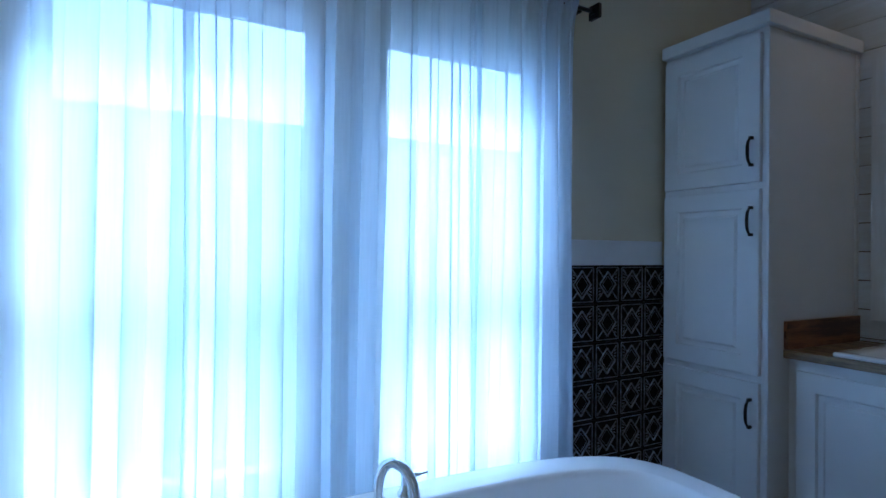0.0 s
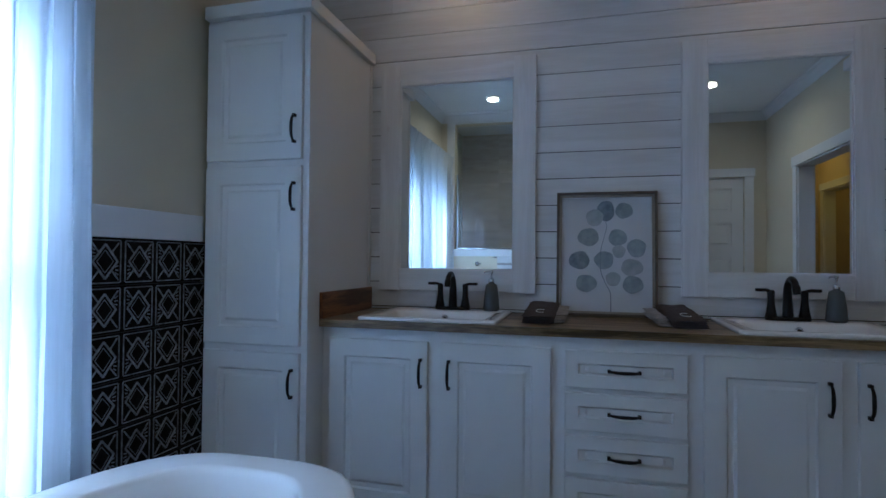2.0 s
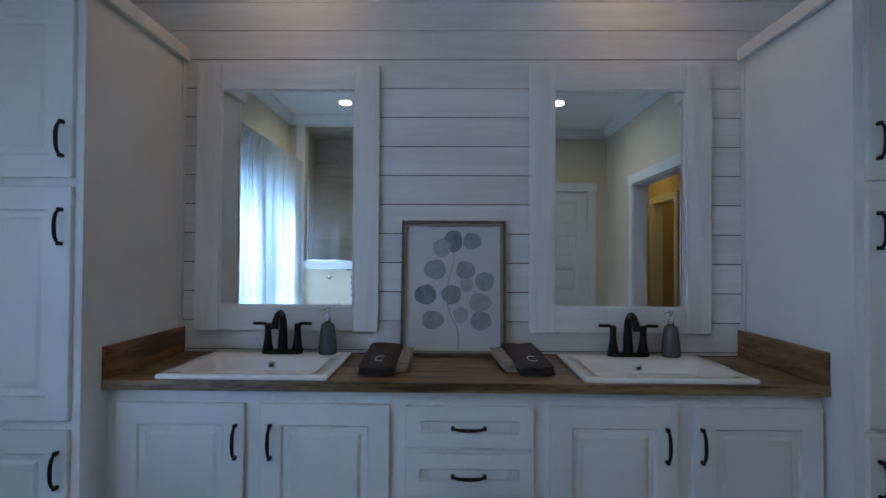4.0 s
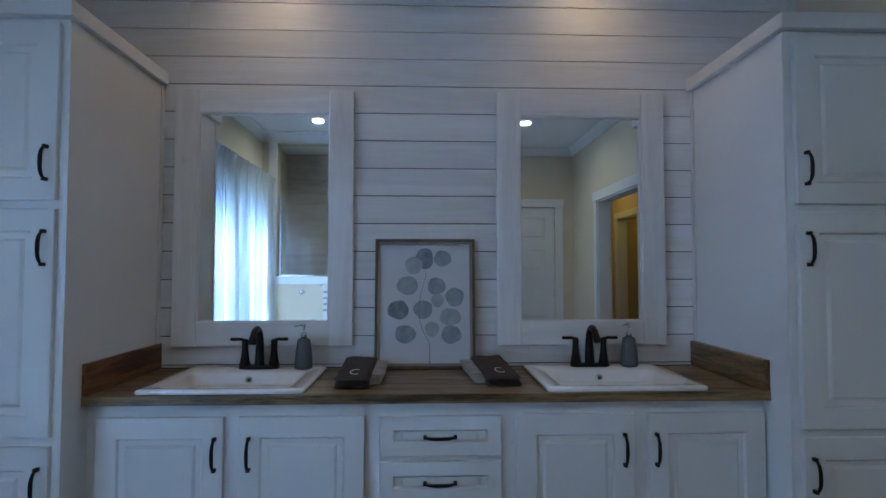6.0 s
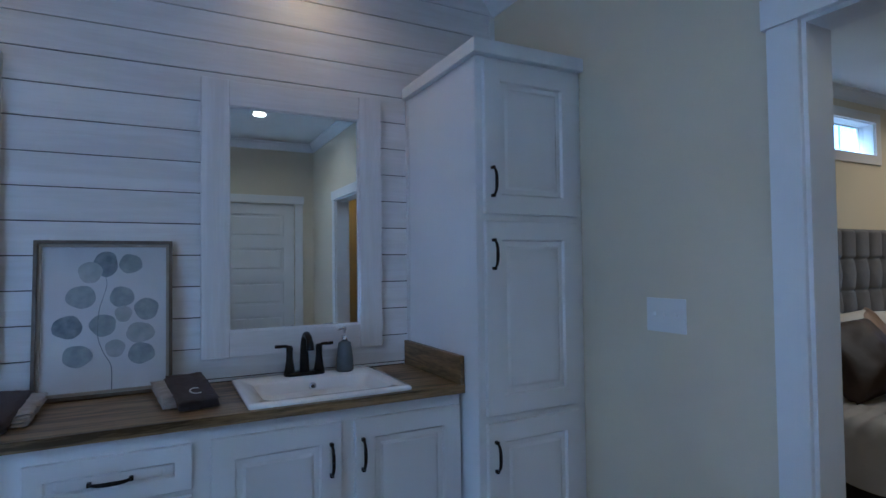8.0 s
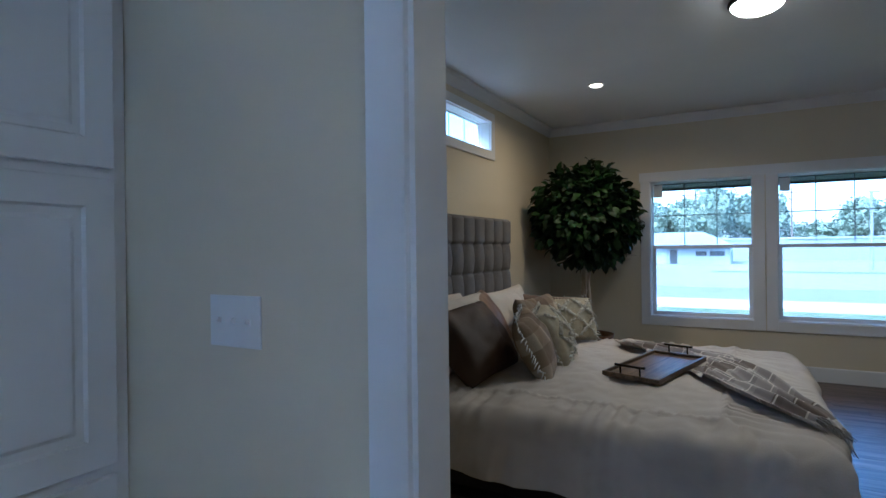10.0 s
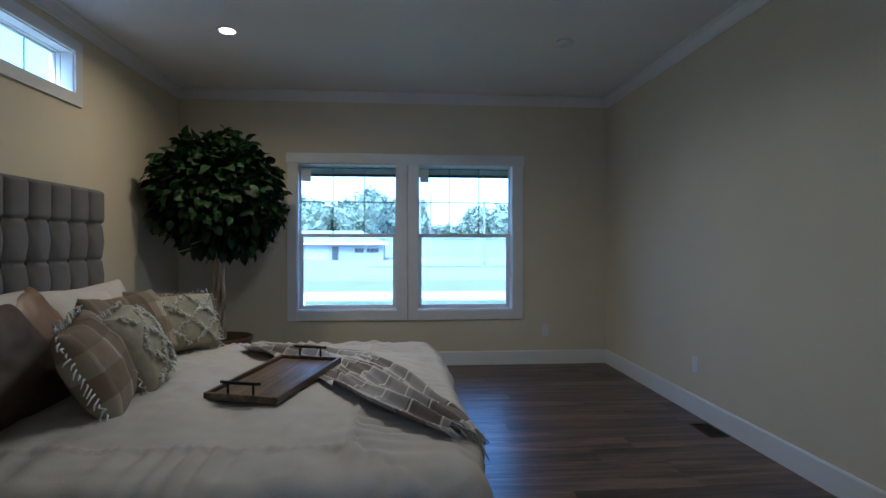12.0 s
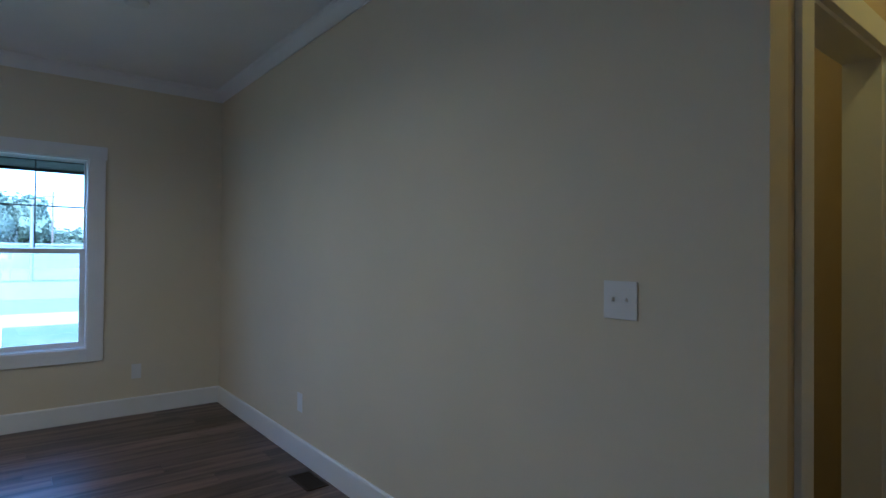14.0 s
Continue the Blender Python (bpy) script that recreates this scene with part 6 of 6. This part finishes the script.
def far_tree(x, y, h, r, seed, label):
    rr = random.Random(seed)
    g = gz(y)
    ob = thing("tree", (x, y, g), label, "tree", "trees behind the building")
    bm = bmesh.new()
    tube(bm, [(x, y, g - 0.1), (x + 0.2, y, g + h * 0.4), (x, y + 0.2, g + h * 0.8)], [0.30, 0.22, 0.08], 8)
    for k in range(6):
        a = rr.uniform(0, 6.28)
        tube(bm, [(x, y, g + h * rr.uniform(.35, .55)), (x + math.cos(a) * r * .7, y + math.sin(a) * r * .7, g + h * rr.uniform(.6, .9))], [0.12, 0.04], 6)
    part("trunk", bm, M_POLE, ob)
    vs, fs = [], []
    for k in range(2400):
        d = Vector((rr.gauss(0, 1), rr.gauss(0, 1), rr.gauss(0, 1))).normalized()
        lump = 1 + 0.45 * noise.noise(d * 1.9 + Vector((seed, 0, 0))) + 0.25 * noise.noise(d * 4.5)
        q = d * (0.55 + 0.45 * rr.random()) * lump
        p = Vector((x + q.x * r, y + q.y * r, g + h * 0.62 + q.z * h * 0.36))
        s = rr.uniform(0.15, 0.36)
        u = Vector((rr.gauss(0, 1), rr.gauss(0, 1), rr.gauss(0, 1))).normalized()
        w = u.orthogonal().normalized()
        i = len(vs)
        vs += [tuple(p + u * s - Vector((x, y, g))), tuple(p + w * s * .8 - Vector((x, y, g))), tuple(p - u * s - Vector((x, y, g))), tuple(p - w * s * .8 - Vector((x, y, g)))]
        fs.append((i, i + 1, i + 2, i + 3))
    core = bmesh.new()
    bmesh.ops.create_icosphere(core, subdivisions=3, radius=1.0)
    i0 = len(vs)
    for v in core.verts:
        d = v.co.normalized()
        q = d * 0.80 * (1 + 0.45 * noise.noise(d * 1.9 + Vector((seed, 0, 0))) + 0.25 * noise.noise(d * 4.5) + 0.12 * noise.noise(d * 11))
        vs.append((q.x * r, q.y * r, h * 0.62 + q.z * h * 0.36))
    fs += [tuple(i0 + v.index for v in f.verts) for f in core.faces]
    core.free()
    me = bpy.data.meshes.new("crown")
    me.from_pydata(vs, [], fs)
    me.materials.append(M_FARLEAF)
    part("crown", me, None, ob, kind="stuff")


rt = random.Random(9)
for k in range(36):
    x = -46 + k * 3.1 + rt.uniform(-1, 1)
    y = -122 + rt.uniform(-8, 8)
    hh = rt.uniform(10.0, 14.5) * (0.55 if -17 < x < -6 else 1.0)
    far_tree(x, y, hh, rt.uniform(3.2, 5.0), k, "hazy green tree behind the pale buildings")
for x, y, h in ((9.8, -115, 13.0), (-5.6, -114, 12.5)):
    ob = thing("utility_pole", (x, y, gz(y)), "wooden utility pole with crossarm behind the white building", "utility pole", "utility poles")
    bm = bmesh.new()
    tube(bm, [(x, y, gz(y) - 0.1), (x, y, gz(y) + h)], [0.17, 0.12], 10)
    part("pole", bm, M_POLE, ob)
    part("crossarm", B(x - 1.2, y + 0.13, gz(y) + h - 1.0, x + 1.2, y + 0.25, gz(y) + h - 0.85), M_POLE, ob)
for x, y, h in ((-1.4, -58.5, 6.6), (-9.0, -64, 7.2)):
    ob = thing("street_lamp", (x, y, gz(y)), "pale metal lamp post on the forecourt", "street lamp", "street lamps")
    bm = bmesh.new()
    tube(bm, [(x, y, gz(y) - 0.1), (x, y, gz(y) + h)], [0.16, 0.12], 10)
    part("post", bm, M_METALPOLE, ob)
    part("head", B(x - 0.6, y - 0.12, gz(y) + h, x + 0.25, y + 0.12, gz(y) + h + 0.14), M_METALPOLE, ob)

nb = thing("neighbour_house", (0, 10, gz(9)), "grey-blue sided house close behind the bathroom windows", "house")
gn = gz(9)
part("wall", B(-7.0, 8.0, gn, 1.75, 14, 2.75), M_SIDING, nb, "grey-blue lap siding")
for k in range(22):
    part("siding_board", B(-7.0, 7.975 + 0.003, gn + 0.05 + k * 0.17, 1.75, 7.998, gn + 0.05 + k * 0.17 + 0.15), M_SIDING, nb)
part("roof_edge", B(-7.4, 7.55, 2.751, 2.1, 14.4, 2.95), M_TRIM, nb, "white roof edge")
part("trim_board", B(1.751, 7.96, gn, 1.88, 14, 2.75), M_TRIM, nb)
nc = thing("neighbour_house", (6, 16, gz(9)), "pale house with white-trimmed windows beyond the side yard", "house")
part("wall", B(2.6, 14.5, gn, 12.0, 20, 4.2), M_BUILD, nc, "pale siding")
part("roof", B(2.2, 14.1, 4.201, 12.4, 20.4, 4.4), M_TRIM, nc)
for x in (4.2, 7.2, 10.0):
    w = part("window", B(x - 0.55, 14.44, 0.9, x + 0.55, 14.498, 2.5), M_TRIM, nc)
    part("pane", B(x - 0.45, 14.42, 1.0, x + 0.45, 14.4395, 2.4), M_WINDK, w)
stp = thing("porch_steps", (4.6, 9.0, gz(9)), "grey steps with white rail in the side yard", "steps")
for k in range(4):
    part("step", B(4.0, 8.0 + 0.3 * k, gn, 5.4, 8.3 + 0.3 * k, gn + 0.2 * (k + 1)), M_CONCRETE, stp)

# ---- boards, tiles and planks, piece by piece ----
boards = new("wall_boards")
tagged(boards, "whitewashed horizontal shiplap boards above the vanity", kind="structure")
struct("wall_boards_backing", B(XV + 0.007, YP, 0.80, XE - 0.001, YN, ZC), M_SHADOWGAP, "dark backing in the joints of the boards")
rb = random.Random(31)
pz = 0.1237
z = 1.1440 - 3 * pz
while z < ZC - 0.02:
    z1 = min(z + pz - 0.0042, ZC - 0.001)
    cut = rb.choice((0.55, -0.75, 0.95, -0.2, 1.2, 0.3)) + rb.uniform(-0.1, 0.1)
    if rb.random() < 0.85:
        segs = [(YP + 0.001, YN - 0.001)]
    else:
        segs = [(YP + 0.001, cut - 0.0008), (cut + 0.0008, YN - 0.001)]
    for a, b in segs:
        bm = bmesh.new()
        dx = rb.uniform(-0.0008, 0.0008)
        box(bm, XV + dx, a, z + rb.uniform(-.0004, .0004), XV + 0.0068, b, z1)
        part("board", bm, M_SHIP, boards)
    z += pz

tiles = new("wall_tiles")
tagged(tiles, "black and silver embossed tin tiles with diamond pattern", kind="structure")
struct("wall_tiles_backing", B(1.585, YN - 0.004, 0.02, 2.19, YN - 0.0005, 1.1955), M_SHADOWGAP, "dark backing of the tin tiles")
TWX, TWZ = 0.1435, 0.1635


def tile_mesh(kind):
    bm = bmesh.new()
    w, h = TWX / 2 - 0.0012, TWZ / 2 - 0.0012

    def bar(ax, az, bx, bz, wd, y0, y1):
        d = Vector((bx - ax, 0, bz - az))
        L = d.length
        d.normalize()
        n = Vector((-d.z, 0, d.x)) * wd / 2
        a, b = Vector((ax, 0, az)), Vector((bx, 0, bz))
        lo = [a - n, b - n, b + n, a + n]
        hi = [a - n * .55, b - n * .55, b + n * .55, a + n * .55]
        lv = [bm.verts.new(p + Vector((0, y0, 0))) for p in lo]
        hv = [bm.verts.new(p + Vector((0, y1, 0))) for p in hi]
        fs = [bm.faces.new(hv)]
        for i in range(4):
            fs.append(bm.faces.new((lv[i], lv[(i + 1) % 4], hv[(i + 1) % 4], hv[i])))
        for f in fs:
            f.material_index = 1
    box(bm, -w, -0.003, -h, w, 0.0, h)
    e = 0.010
    for s in (-1, 1):
        bar(s * (w - e * 0.85), -h + e, s * (w - e * 0.85), h - e, 0.0042, -0.003, -0.0065)
        bar(-w + e, s * (h - e * 0.85), w - e, s * (h - e * 0.85), 0.0042, -0.0031, -0.0066)
    iw, ih = w - e * 1.7, h - e * 1.7
    dw, dh = iw * (0.86 if kind == 0 else 0.92), ih * (0.86 if kind == 0 else 0.92)
    for sx in (-1, 1):
        for sz in (-1, 1):
            bar(sx * dw, 0, 0, sz * dh, 0.0075, -0.0032, -0.0075)
            bar(sx * dw * .66, 0, 0, sz * dh * .66, 0.0026, -0.0031, -0.0048)
            bar(sx * dw * .5, sz * dh * .5, sx * iw, sz * ih, 0.0055, -0.0033, -0.0068)
            for q in (0.25, 0.5, 0.75):
                if (kind == 0) == (sx * sz > 0):
                    bar(sx * (dw * .62 + (iw - dw * .62) * 0.45), sz * (dh * .15 + (ih) * q * 0.62), sx * iw * 0.98, sz * ih * q * 0.95, 0.0045, -0.0034, -0.0052)
    ctr = bm.verts.new((0, -0.0042, 0))
    q = [bm.verts.new((dw * .62, -0.0031, 0)), bm.verts.new((0, -0.0031, dh * .62)), bm.verts.new((-dw * .62, -0.0031, 0)), bm.verts.new((0, -0.0031, -dh * .62))]
    for i in range(4):
        bm.faces.new((q[i], q[(i + 1) % 4], ctr))
    return to_mesh("tile", bm, False, [M_TILEBASE, M_TILERELIEF])


tm = [tile_mesh(0), tile_mesh(1)]
col0 = 2.0825 + TWX / 2
for r in range(7):
    zc = 1.196 - TWZ * (r + 0.5)
    for c in range(-1, 17):
        xc = col0 - TWX * c
        if 1.56 < xc < 2.19:
            piece("tile", tm[(r + c) % 2], (xc, YN - 0.0042, zc), tiles, (0, 0, math.pi / 2 * 0))

fl = new("floor_boards")
tagged(fl, "brown wood-look vinyl plank floor of the bedroom", kind="structure")
rf = random.Random(5)
PW, PL = 0.178, 1.22
lens_ = {}
row = 0
y = YS + 0.001
while y < YB - 0.01:
    y1 = min(y + PW, YB - 0.001)
    x = XA + 0.001 - rf.uniform(0.0, PL)
    while x < XE:
        a, b = max(x, XA + 0.001), min(x + PL, XE - 0.001)
        if b - a > 0.02 and not (b < XW - 0.3 and y < -4.4):
            key = (round(b - a, 3), round(y1 - y, 3))
            if key not in lens_:
                lens_[key] = to_mesh("plank", B(-(b - a) / 2 + 0.0006, -(y1 - y) / 2 + 0.0006, -0.009, (b - a) / 2 - 0.0006, (y1 - y) / 2 - 0.0006, 0.0), False, [M_FLOOR])
            piece("plank", lens_[key], ((a + b) / 2, (y + y1) / 2, 0.0), fl)
        x += PL
    y += PW
    row += 1
rs = random.Random(8)
shw = new("wall_shower_tiles")
tagged(shw, "brown stone-look tiles of the shower wall", kind="structure")
stm = to_mesh("tile", B(0, -0.2985, -0.1485, 0.008, 0.2985, 0.1485, 0.001), False, [M_SHTILE])
for r in range(9):
    for c in range(3):
        zc, yc = 0.15 + r * 0.30, 0.40 + c * 0.60 + (0.0 if r % 2 else 0.0)
        if yc + 0.3 < YN + 0.2 and zc + 0.15 < ZC + 0.1:
            piece("tile", stm, (XSH - 1.0395, min(yc, YN - 0.30), zc), shw)
